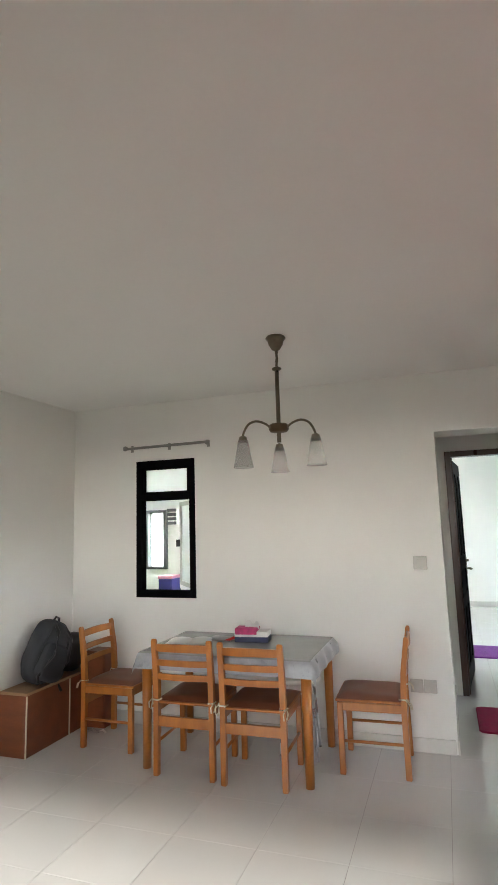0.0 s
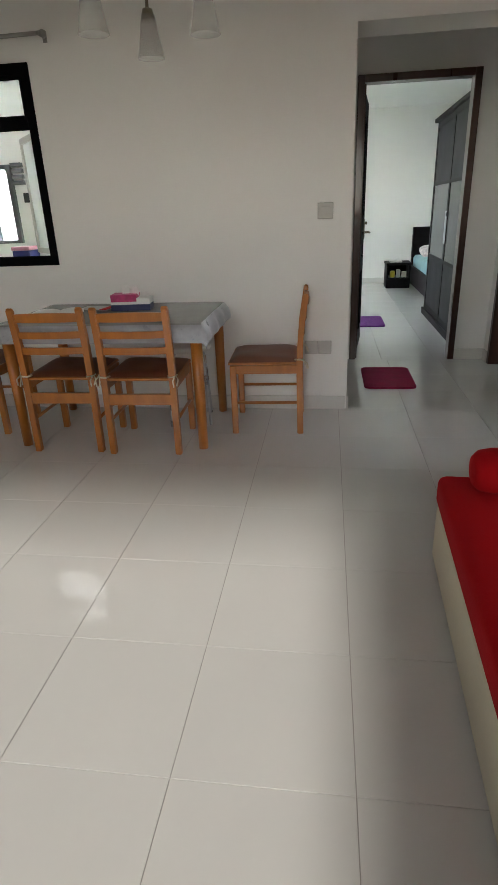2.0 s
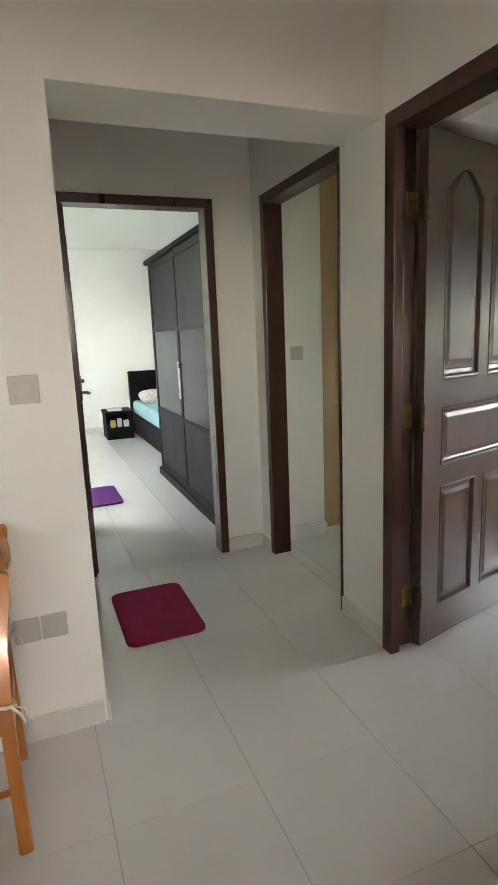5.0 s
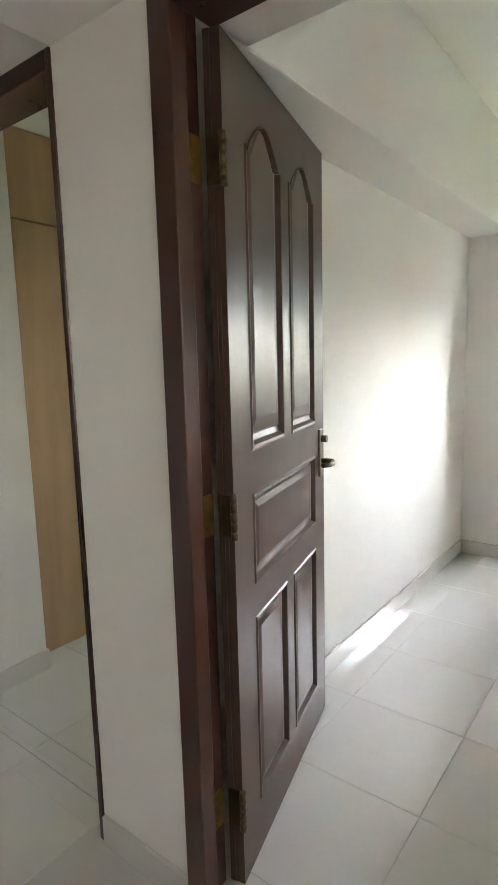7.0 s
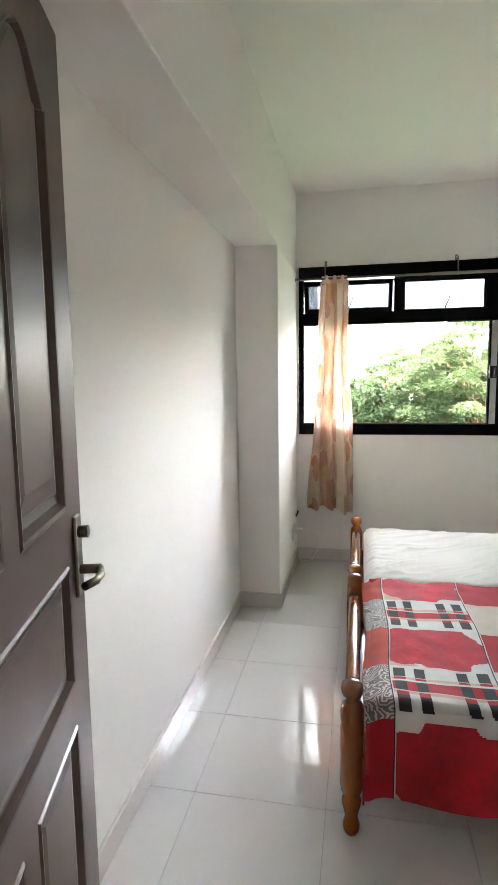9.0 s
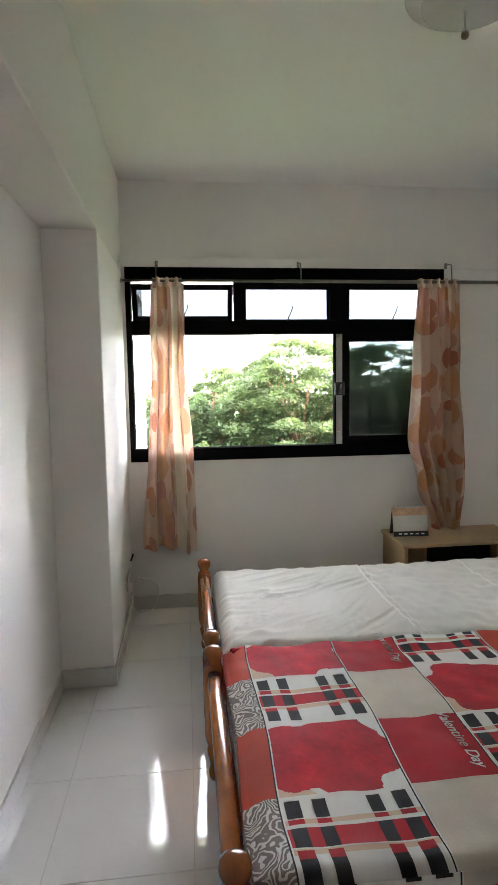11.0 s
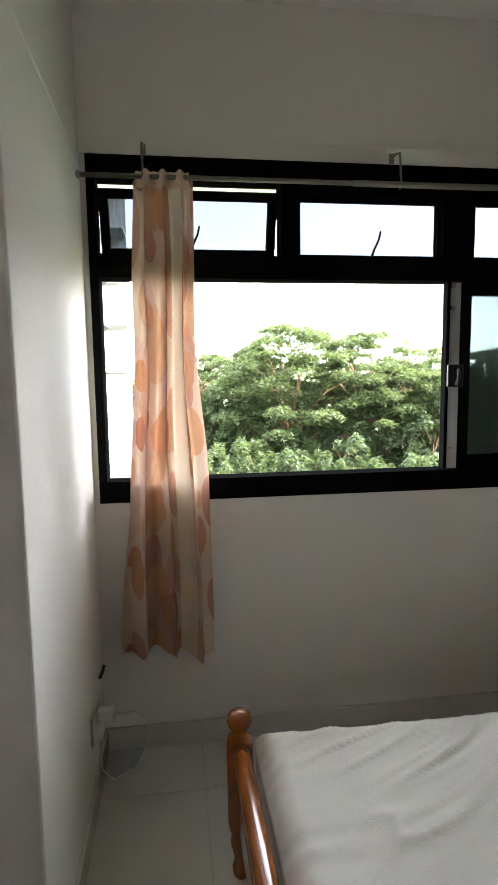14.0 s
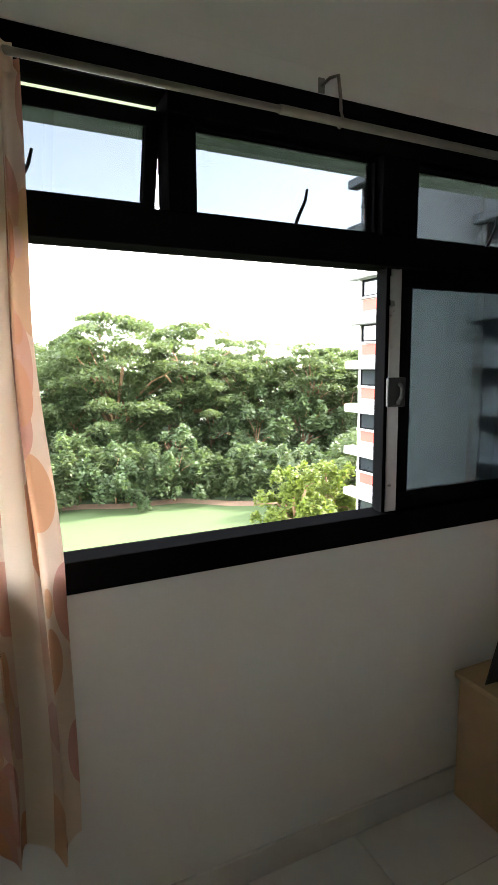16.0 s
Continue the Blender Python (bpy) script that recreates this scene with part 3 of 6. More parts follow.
def leafy(name, base, vary):
    m = material(name, base, 0.6, vary=vary, scale=0.25, fine=2.0, bump=0.0, island=0.6)
    nt = m.node_tree
    b, out = nt.nodes["Principled BSDF"], nt.nodes["Material Output"]
    tr, mix = nt.nodes.new("ShaderNodeBsdfTranslucent"), nt.nodes.new("ShaderNodeMixShader")
    tr.inputs["Color"].default_value = (base[0] * 1.3, base[1] * 1.3, base[2] * 0.8, 1)
    mix.inputs["Fac"].default_value = 0.48
    nt.links.new(b.outputs["BSDF"], mix.inputs[1])
    nt.links.new(tr.outputs["BSDF"], mix.inputs[2])
    nt.links.new(mix.outputs["Shader"], out.inputs["Surface"])
    return m


LEAF_LIGHT = leafy("feathery_light_leaves", (0.074, 0.106, 0.043), 0.3)
LEAF_MID = leafy("mid_green_leaves", (0.075, 0.112, 0.044), 0.35)
LEAF_DARK = leafy("dark_green_leaves", (0.066, 0.102, 0.044), 0.4)
LEAF_LIME = leafy("yellow_green_leaves", (0.115, 0.155, 0.025), 0.3)
BARK = material("orange_brown_bark", (0.20, 0.125, 0.065), 0.9, vary=0.35, scale=1.0, fine=9, bump=0.5)


def tree(label, x, y, height, spread, leaf, pads, leaves, seed, flat=0.18, low=0.24, leaf_size=0.28, trunk_r=0.35, base=G):
    """Trunk with forking limbs that carry flat pads of small leaf sprays."""
    rng = random.Random(seed)
    t = thing("tree", label, "tree", Matrix.Translation((x, y, base)))
    bm = bmesh.new()
    fork = height * rng.uniform(0.22, 0.32)
    add_tube(bm, [(0, 0, 0), (0.1, 0.05, fork * 0.5), (0, 0.1, fork)], lambda u: trunk_r * (1 - 0.3 * u), 8)
    centres = []
    for i in range(pads):
        a = i * 2.399 + rng.uniform(-0.3, 0.3)
        rr = math.sqrt((i + 0.5) / pads) * rng.uniform(0.85, 1.08)
        dome = math.sqrt(max(0.0, 1 - rr * rr * 0.85))
        if low < 0.1:
            dome *= rng.uniform(0.05, 1.0)
        elif rng.random() < 0.55:
            dome *= rng.uniform(0.2, 0.9)
        h = height * (low + (1 - low) * dome) * rng.uniform(0.93, 1.0)
        centres.append(Vector((math.cos(a) * rr * spread, math.sin(a) * rr * spread, h)))
    for c in centres[:: max(1, pads // 16)]:
        mid = Vector((c.x * 0.35, c.y * 0.35, fork + (c.z - fork) * 0.55))
        q = mid.lerp(c, 0.55) + Vector((rng.uniform(-0.5, 0.5), rng.uniform(-0.5, 0.5), 0.3))
        add_tube(bm, [(0, 0.05, fork * 0.9), tuple(mid), tuple(q), tuple(c - Vector((0, 0, 0.2)))], lambda u: trunk_r * 0.5 * (1 - 0.85 * u), 6)
    part("trunk", bm, BARK, t)
    verts, faces = [], []
    per = leaves // pads
    for c in centres:
        size = spread * rng.uniform(0.17, 0.31)
        for _ in range(per):
            a, r = rng.uniform(0, 2 * math.pi), math.sqrt(rng.random())
            lump = 0.75 + 0.25 * math.sin(a * 3 + c.x) * math.cos(a * 2 + c.y)
            px, py = c.x + math.cos(a) * r * size * lump, c.y + math.sin(a) * r * size * lump
            pz = c.z + size * flat * (1.6 * (1 - r * r) + rng.uniform(-0.9, 0.7))
            s = leaf_size * rng.uniform(0.5, 1.25)
            ta, tilt, roll = rng.uniform(0, 6.283), rng.gauss(0, 0.45), rng.gauss(0, 0.45)
            ux, uy, uz = math.cos(ta) * math.cos(tilt), math.sin(ta) * math.cos(tilt), math.sin(tilt)
            vx, vy, vz = -math.sin(ta) * math.cos(roll), math.cos(ta) * math.cos(roll), math.sin(roll)
            k = len(verts)
            for pu, pv in ((-1.0, 0.0), (-0.2, 0.5), (1.0, 0.12), (0.1, -0.55)):
                verts.append((px + s * (pu * ux + pv * vx * 0.9), py + s * (pu * uy + pv * vy * 0.9), pz + s * (pu * uz + pv * vz * 0.9)))
            faces.append((k, k + 1, k + 2, k + 3))
    data = bpy.data.meshes.new("crown")
    data.from_pydata(verts, [], faces)
    data.materials.append(leaf)
    crown = new("crown", data)
    crown.parent = t
    return t


def az(deg, dist, cx=4.0, cy=4.2):
    return cx + dist * math.cos(radians(deg)), cy + dist * math.sin(radians(deg))


FEATHER = "wide umbrella-crowned tree with layered feathery light green leaves"
tree(FEATHER, *az(-12, 72), 19.9, 10.0, LEAF_LIGHT, 130, 56000, 1, leaf_size=0.25, trunk_r=0.5)
tree(FEATHER, *az(-19.5, 74), 19.0, 9.0, LEAF_LIGHT, 120, 48000, 2, leaf_size=0.25, trunk_r=0.5)
tree(FEATHER, *az(-5, 80), 16.6, 7.8, LEAF_LIGHT, 90, 24000, 3)
tree(FEATHER, *az(-26, 78), 16.8, 8.0, LEAF_LIGHT, 90, 24000, 4)
tree(FEATHER, *az(-32, 76), 16.2, 7.6, LEAF_LIGHT, 90, 24000, 5)
tree(FEATHER, *az(-38, 80), 15.8, 8.2, LEAF_LIGHT, 90, 24000, 6)
tree("slim pale casuarina rising above the woodland", *az(-2.5, 84), 17.5, 3.2, LEAF_MID, 26, 3500, 7, flat=0.6, low=0.3, leaf_size=0.3)
for k, (a, d, h, r) in enumerate([(1, 70, 12.5, 6.5), (6, 74, 13.0, 7), (11, 78, 13, 7), (16, 76, 13, 7), (-44, 82, 14.5, 8), (-8, 92, 15.5, 9), (-22, 95, 16, 9), (-35, 96, 15.5, 9), (4, 95, 14.5, 9), (-50, 86, 14, 8)]):
    tree("broad dark green woodland tree", *az(a, d), h, r, LEAF_MID if k % 2 else LEAF_DARK, 56, 11000, 20 + k, flat=0.35, low=0.2, leaf_size=0.4)
rb = random.Random(5)
for k in range(26):
    a = 14 - k * 2.3 + rb.uniform(-0.8, 0.8)
    d = 55.6 + rb.uniform(-1, 4) - max(0, -a - 18) * 0.12
    tree("dense green undergrowth bush at the wood's edge", *az(a, d), rb.uniform(4.0, 8.0), rb.uniform(3.0, 4.6), (LEAF_MID, LEAF_LIGHT, LEAF_DARK)[k % 3], 34, 6500, 60 + k, flat=0.6, low=0.03, leaf_size=0.28, trunk_r=0.12)
for k in range(14):
    a = 15 - k * 4.6
    tree("dark woodland understorey tree", *az(a, 68 + (k % 3) * 2), 11.5, 5.2, LEAF_DARK, 40, 7000, 110 + k, flat=0.6, low=0.05, leaf_size=0.34, trunk_r=0.2)
for k in range(13):
    tree("dense far woodland tree", *az(20 - 6 * k, 106 + (k % 2) * 4), 15.5, 8.5, LEAF_DARK, 44, 6000, 150 + k, flat=0.6, low=0.05, leaf_size=0.6, trunk_r=0.3)
tree("rounded yellow-green tree on the lawn", *az(-30.5, 42), 6.1, 3.0, LEAF_LIME, 60, 11000, 201, flat=0.6, low=0.04, leaf_size=0.2)
tree("rounded yellow-green tree on the lawn", *az(-34, 47), 5.6, 2.8, LEAF_LIME, 50, 9000, 202, flat=0.6, low=0.04, leaf_size=0.2)
bm = bmesh.new()
add_sheet(bm, 60, 1, lambda u, v: (*az(18 - 66 * u, 53.6 + 1.6 * v + 0.5 * math.sin(u * 37) - max(0, 66 * u - 36) * 0.12), G + 0.03 + 0.1 * v))
solid("earth_bank", bm, EARTH, "strip of bare reddish earth along the wood's edge", "bank", "structure")
bm = bmesh.new()
add_sheet(bm, 60, 6, lambda u, v: (*az(22 - 76 * u, 55 + 66 * v - max(0, 76 * u - 40) * 0.12), G + 0.05 + 2.2 * min(1, v * 3)))
solid("woodland_floor", bm, material("woodland_floor_leaf_litter", (0.035, 0.055, 0.02), 0.95, vary=0.4, scale=0.3, fine=2, bump=0.5), "dark green woodland floor", "ground", "structure")

# ---- living and dining room ----
def dining_chair(m, label):
    """Seat faces +y; back legs at y = 0; 0.40 wide, 0.80 high."""
    c = thing("dining_chair", label, "chair", m, group="chairs round the dining table")
    for sx in (-1, 1):
        bm = bmesh.new()
        outline = [(-0.018, 0.0), (0.018, 0.0), (0.022, 0.42), (0.012, 0.60), (-0.018, 0.80), (-0.034, 0.81), (-0.046, 0.795), (-0.02, 0.60), (-0.012, 0.42)]
        add_outline(bm, outline, 0.034, Matrix(((0, 1, 0, sx * 0.185 - 0.017), (1, 0, 0, 0.0), (0, 0, 1, 0), (0, 0, 0, 1))))
        bmesh.ops.bevel(bm, geom=list(bm.edges), offset=0.004, segments=2, affect="EDGES")
        part("back_leg", bm, CHAIRWOOD, c)
        bm = bmesh.new()
        add_box(bm, sx * 0.185 - 0.018, sx * 0.185 + 0.018, 0.365, 0.401, 0, 0.415, bevel=0.006)
        part("front_leg", bm, CHAIRWOOD, c)
        part("side_rail", boxes((sx * 0.188 - 0.011, sx * 0.188 + 0.011, 0.018, 0.37, 0.365, 0.415), bevel=0.003), CHAIRWOOD, c)
        bm = bmesh.new()
        add_rod(bm, (sx * 0.185, 0.01, 0.19), (sx * 0.185, 0.37, 0.19), 0.009)
        part("stretcher", bm, CHAIRWOOD, c)
    part("front_rail", boxes((-0.17, 0.17, 0.373, 0.395, 0.365, 0.415), bevel=0.003), CHAIRWOOD, c)
    part("back_rail", boxes((-0.17, 0.17, -0.008, 0.014, 0.285, 0.345), bevel=0.003), CHAIRWOOD, c)
    for z, h, lean in ((0.755, 0.042, -0.026), (0.665, 0.036, -0.012), (0.58, 0.036, -0.002)):
        bm = bmesh.new()
        n = 10
        rows = []
        for i in range(n + 1):
            x = -0.172 + 0.344 * i / n
            y = lean - 0.016 * (1 - (2 * i / n - 1) ** 2)
            top = z + h / 2 + (0.006 * (1 - (2 * i / n - 1) ** 2) if z > 0.7 else 0)
            rows.append([bm.verts.new(p) for p in ((x, y - 0.008, z - h / 2), (x, y + 0.008, z - h / 2), (x, y + 0.008, top), (x, y - 0.008, top))])
        for a, b in zip(rows, rows[1:]):
            for k in range(4):
                bm.faces.new((a[k], a[(k + 1) % 4], b[(k + 1) % 4], b[k]))
        bm.faces.new(rows[0][::-1])
        bm.faces.new(rows[-1])
        part("slat", bm, CHAIRWOOD, c)
    bm = bmesh.new()
    add_box(bm, -0.2, 0.2, 0.0, 0.41, 0.416, 0.432, bevel=0.006)
    part("seat", bm, CHAIRWOOD, c)
    bm = bmesh.new()
    add_sheet(bm, 14, 14, lambda u, v: (-0.195 + 0.39 * u, 0.012 + 0.39 * v, 0.433 + 0.026 * (1 - (2 * u - 1) ** 8) * (1 - (2 * v - 1) ** 8) + 0.004 * math.sin(7 * u + 3) * math.sin(6 * v)))
    pad = part("seat_pad", bm, SEATPAD, c, "brown vinyl seat cushion with tie strings")
    for sx in (-1, 1):
        bm = bmesh.new()
        add_tube(bm, [(sx * 0.19, 0.03, 0.445), (sx * 0.212, 0.0, 0.45), (sx * 0.2, -0.022, 0.445), (sx * 0.168, -0.016, 0.44), (sx * 0.16, 0.02, 0.44)], 0.005, 6)
        add_tube(bm, [(sx * 0.208, -0.01, 0.448), (sx * 0.222, -0.03, 0.43), (sx * 0.214, -0.04, 0.40)], 0.004, 6)
        add_tube(bm, [(sx * 0.204, -0.015, 0.448), (sx * 0.195, -0.04, 0.425), (sx * 0.2, -0.045, 0.395)], 0.004, 6)
        part("tie_string", bm, CREAM, pad)
    return c


first = dining_chair(pose(-1.366, 3.73, 0, 0, 0, 1), "honey wood ladder-back chair tucked under the dining table")
for m, label in ((pose(-0.914, 3.715, 0, 0, 0, 1.5), "honey wood ladder-back chair tucked under the dining table"), (pose(-0.085, 4.24, 0, 0, 0, 92), "honey wood ladder-back chair at the table's end near the hall"), (pose(-2.262, 4.165, 0, 0, 0, -91), "honey wood ladder-back chair beside the storage bench")):
    tagged(copy_thing(first, m), label)

CLOTH = material("grey_table_vinyl", (0.30, 0.30, 0.285), 0.14, vary=0.08, scale=5, fine=40, bump=0.03)
SKIRTCLOTH = material("pale_checked_table_vinyl", (0.36, 0.36, 0.385), 0.3, vary=0.2, scale=14, fine=60, bump=0.1)
TX0, TX1, TY0, TY1, TZ = -1.70, -0.575, 3.775, 4.475, 0.705
table = thing("dining_table", "honey wood dining table with tapered round-edged legs", "table")
part("tabletop", boxes((TX0, TX1, TY0, TY1, TZ - 0.025, TZ), bevel=0.006), CHAIRWOOD, table)
part("apron", boxes((TX0 + 0.06, TX1 - 0.06, TY0 + 0.04, TY0 + 0.06, TZ - 0.1, TZ - 0.025), (TX0 + 0.06, TX1 - 0.06, TY1 - 0.06, TY1 - 0.04, TZ - 0.1, TZ - 0.025), (TX0 + 0.04, TX0 + 0.06, TY0 + 0.06, TY1 - 0.06, TZ - 0.1, TZ - 0.025), (TX1 - 0.06, TX1 - 0.04, TY0 + 0.06, TY1 - 0.06, TZ - 0.1, TZ - 0.025)), CHAIRWOOD, table)
for x in (TX0 + 0.035, TX1 - 0.035):
    for y in (TY0 + 0.035, TY1 - 0.035):
        bm = bmesh.new()
        add_rod(bm, (x, y, 0), (x, y, TZ - 0.025), 0.026, 0.033, seg=14)
        part("leg", bm, CHAIRWOOD, table)


def cloth_point(u, v):
    # u, v run 0..1 over the cloth including its overhang
    drop = 0.10
    x, y = TX0 - drop + (TX1 - TX0 + 2 * drop) * u, TY0 - drop + (TY1 - TY0 + drop + 0.012) * v
    cx, cy = min(max(x, TX0 - 0.004), TX1 + 0.004), min(max(y, TY0 - 0.004), TY1 + 0.004)
    ox, oy = x - cx, y - cy
    over = math.hypot(ox, oy)
    wave = min(1.0, over / 0.04) * (0.006 + 0.016 * math.sin(19 * x + 2) ** 2 * math.sin(15 * y + 1) ** 2)
    flare = 0.28
    return (cx + ox * flare + (math.copysign(wave, ox) if abs(ox) > 0.001 else 0), cy + oy * flare + (math.copysign(wave, oy) if abs(oy) > 0.001 else 0), TZ + 0.003 - over * 1.0 + 0.0012 * math.sin(9 * x) * math.sin(8 * y))


bm = bmesh.new()
add_sheet(bm, 70, 46, cloth_point)
for f in bm.faces:
    f.material_index = 1 if f.calc_center_median().z < TZ - 0.006 else 0
cl = tagged(new("tablecloth", mesh_of("tablecloth", bm, CLOTH, SKIRTCLOTH)), "shiny grey vinyl tablecloth with a pale checked border", "tablecloth")
# tissue box, magazines
tb = thing("tissue_box", "navy and pink cardboard tissue box on the table", "tissue box", pose(-1.075, 4.22, TZ + 0.006, 0, 0, 6))
NAVY = material("navy_card", (0.012, 0.018, 0.075), 0.4, vary=0.1, scale=20)
PINK = material("magenta_card", (0.45, 0.02, 0.13), 0.5, vary=0.4, scale=30, fine=90)
PAPER = material("white_paper", (0.74, 0.73, 0.70), 0.7, vary=0.06, scale=12)
part("lower_band", boxes((-0.115, 0.115, -0.06, 0.06, 0, 0.035), bevel=0.002), NAVY, tb)
part("upper_box", boxes((-0.115, 0.115, -0.06, 0.06, 0.0352, 0.07), bevel=0.002), PAPER, tb)
part("printed_flap", boxes((-0.112, 0.04, -0.0615, 0.05, 0.05, 0.092), bevel=0.004), PINK, tb)
bm = bmesh.new()
add_sheet(bm, 10, 6, lambda u, v: (-0.05 + 0.1 * u, -0.01 + 0.03 * math.sin(5 * u) * v, 0.07 + 0.055 * v + 0.012 * math.sin(9 * u)))
part("tissue", bm, PAPER, tb, "white tissue sticking out")
mg = thing("magazine", "open white magazine lying on the tablecloth", "magazine", pose(-1.50, 4.10, TZ + 0.006, 0, 0, 12))
bm = bmesh.new()
add_sheet(bm, 16, 2, lambda u, v: (-0.15 + 0.3 * u, -0.1 + 0.2 * v, 0.004 + 0.012 * abs(math.sin(math.pi * 2 * u)) ** 0.6))
add_box(bm, -0.15, 0.15, -0.1, 0.1, 0.0, 0.003)
part("pages", bm, PAPER, mg)
mg = thing("booklet", "grey and red printed booklet on the tablecloth", "booklet", pose(-1.31, 4.24, TZ + 0.006, 0, 0, -8))
part("cover", boxes((-0.1, 0.1, -0.07, 0.07, 0, 0.006), bevel=0.001), material("grey_print", (0.22, 0.21, 0.2), 0.4, vary=0.3, scale=25), mg)
part("red_strip", boxes((0.055, 0.098, -0.068, 0.068, 0.0065, 0.0085)), REDCLOTH, mg)
# metal stool under the table
st = thing("metal_stool", "white-seated stool with bent chrome tube legs", "stool", pose(-0.78, 4.27, 0, 0, 0, 10))
bm = bmesh.new()
add_lathe(bm, [(0.13, 0.455), (0.145, 0.462), (0.15, 0.475), (0.145, 0.487), (0.11, 0.492)], seg=24)
part("seat", bm, WHITEPLASTIC, st)
for k in range(4):
    a = radians(45 + 90 * k)
    bm = bmesh.new()
    add_tube(bm, [(math.cos(a) * r, math.sin(a) * r, z) for r, z in ((0.09, 0.452), (0.125, 0.43), (0.14, 0.38), (0.165, 0.1), (0.17, 0.0))], 0.009)
    part("leg", bm, STEEL, st)

# storage bench and bags
for y0, y1, h in ((3.70, 4.155, 0.415), (4.16, 4.48, 0.415)):
    b = thing("storage_bench", "orange-brown laminate storage box unit along the wall", "storage box", group="bench units")
    part("front_panel", boxes((-2.54, -2.522, y0, y1, 0, h - 0.02), bevel=0.001), BENCHWOOD, b)
    part("side_panel", boxes((-2.748, -2.54, y0, y0 + 0.016, 0, h - 0.02), bevel=0.001), BENCHWOOD, b)
    part("side_panel", boxes((-2.748, -2.54, y1 - 0.016, y1, 0, h - 0.02), bevel=0.001), BENCHWOOD, b)
    part("lid", boxes((-2.75, -2.518, y0 - 0.004, y1, h - 0.019, h), bevel=0.002), material("pale_brown_laminate", (0.36, 0.22, 0.12), 0.4, vary=0.15, scale=4), b, "paler wood-effect lid")
    part("edge_strip", boxes((-2.523, -2.516, y0 - 0.005, y0 + 0.004, 0, h - 0.02)), CREAM, b, "pale edge strip")
tall = thing("cabinet", "low brown laminate cabinet in the corner", "cabinet")
part("body", boxes((-2.50, -2.33, 4.33, 4.485, 0, 0.56), bevel=0.002), BENCHWOOD, tall)
part("door_panel", boxes((-2.495, -2.335, 4.322, 4.33, 0.03, 0.54), bevel=0.002), BENCHWOOD, tall)
PACK = material("charcoal_nylon", (0.035, 0.037, 0.042), 0.7, vary=0.3, scale=9, fine=200, bump=0.3)
bp = thing("backpack", "dark grey nylon backpack leaning on the wall", "backpack", pose(-2.635, 3.90, 0.415, -24, 6, 0))


def sack(bm, wx, wy, h, power, z0=0.0, seg=24, rings=16, wrinkle=0.012):
    rows = []
    for j in range(rings + 1):
        t = -math.pi / 2 + math.pi * j / rings
        row = []
        for i in range(seg):
            a = 2 * math.pi * i / seg
            ca, sa, ct, sn = math.cos(a), math.sin(a), math.cos(t), math.sin(t)
            f = lambda q: math.copysign(abs(q) ** power, q)
            w = 1 + wrinkle * 6 * noise.noise(Vector((ca * 2, sa * 2, sn * 3 + h * 7)))
            row.append(bm.verts.new((wx * f(ct) * f(ca) * w, wy * f(ct) * f(sa) * w, z0 + h / 2 * (1 + f(sn)))))
        rows.append(row)
    for a, b in zip(rows, rows[1:]):
        for i in range(seg):
            q = (a[i], a[(i + 1) % seg], b[(i + 1) % seg], b[i])
            f = bm.faces.new(q)
            f.smooth = True


bm = bmesh.new()
sack(bm, 0.09, 0.165, 0.45, 0.65)
part("main_bag", bm, PACK, bp)
bm = bmesh.new()
sack(bm, 0.05, 0.14, 0.26, 0.55, 0.03)
bmesh.ops.translate(bm, verts=bm.verts, vec=(0.085, 0, 0))
part("front_pocket", bm, PACK, bp)
bm = bmesh.new()
add_tube(bm, smooth_path([(0.072, -0.15, 0.12), (0.078, -0.13, 0.30), (0.06, -0.07, 0.42), (0.055, 0.0, 0.44), (0.06, 0.07, 0.42), (0.078, 0.13, 0.30), (0.072, 0.15, 0.12)]), 0.004, 6)
part("zip", bm, BLACKPLASTIC, bp)
bm = bmesh.new()
for s in (-1, 1):
    add_tube(bm, [(0.04, s * 0.07, 0.43), (0.12, s * 0.085, 0.36), (0.15, s * 0.09, 0.2), (0.1, s * 0.12, 0.05), (0.14, s * 0.15, 0.0)], 0.011, 6)
add_tube(bm, [(0, -0.04, 0.43), (0.0, -0.02, 0.475), (0.0, 0.02, 0.475), (0.0, 0.04, 0.43)], 0.009, 6)
part("strap", bm, BLACKPLASTIC, bp)
bm = bmesh.new()
sack(bm, 0.085, 0.11, 0.23, 0.7, 0, wrinkle=0.03)
ob = solid("black_bag", bm, BLACKPLASTIC, "soft black bag slumped on the storage bench", "bag")
ob.matrix_basis = pose(-2.63, 4.30, 0.413, 0, 6, 0) @ Matrix.Diagonal((1, 1, 1.25, 1))
bm = bmesh.new()
sack(bm, 0.06, 0.07, 0.1, 0.8, 0, wrinkle=0.05)
ob = solid("cloth_bundle", bm, material("beige_printed_cloth", (0.35, 0.25, 0.17), 0.9, vary=0.5, scale=25), "crumpled beige cloth bundle on the bench", "cloth")
ob.matrix_basis = pose(-2.585, 4.42, 0.413)
bm = bmesh.new()
add_tube(bm, [(-2.42, 4.2, 0.012), (-2.38, 4.25, 0.02), (-2.33, 4.22, 0.012), (-2.30, 4.27, 0.015), (-2.26, 4.24, 0.01)], 0.008, 6)
solid("cable", bm, WHITEPLASTIC, "white cable coiled on the floor", "cable")

# curtain rod over the dining window
rod = thing("curtain_rod", "grey curtain rod above the narrow window", "curtain rod")
ROD = material("grey_rod_metal", (0.33, 0.32, 0.30), 0.4, vary=0.1, scale=8, metal=0.6)
part("pole", rods(((-2.20, 4.425, 2.142), (-1.49, 4.425, 2.150), 0.011)), ROD, rod)
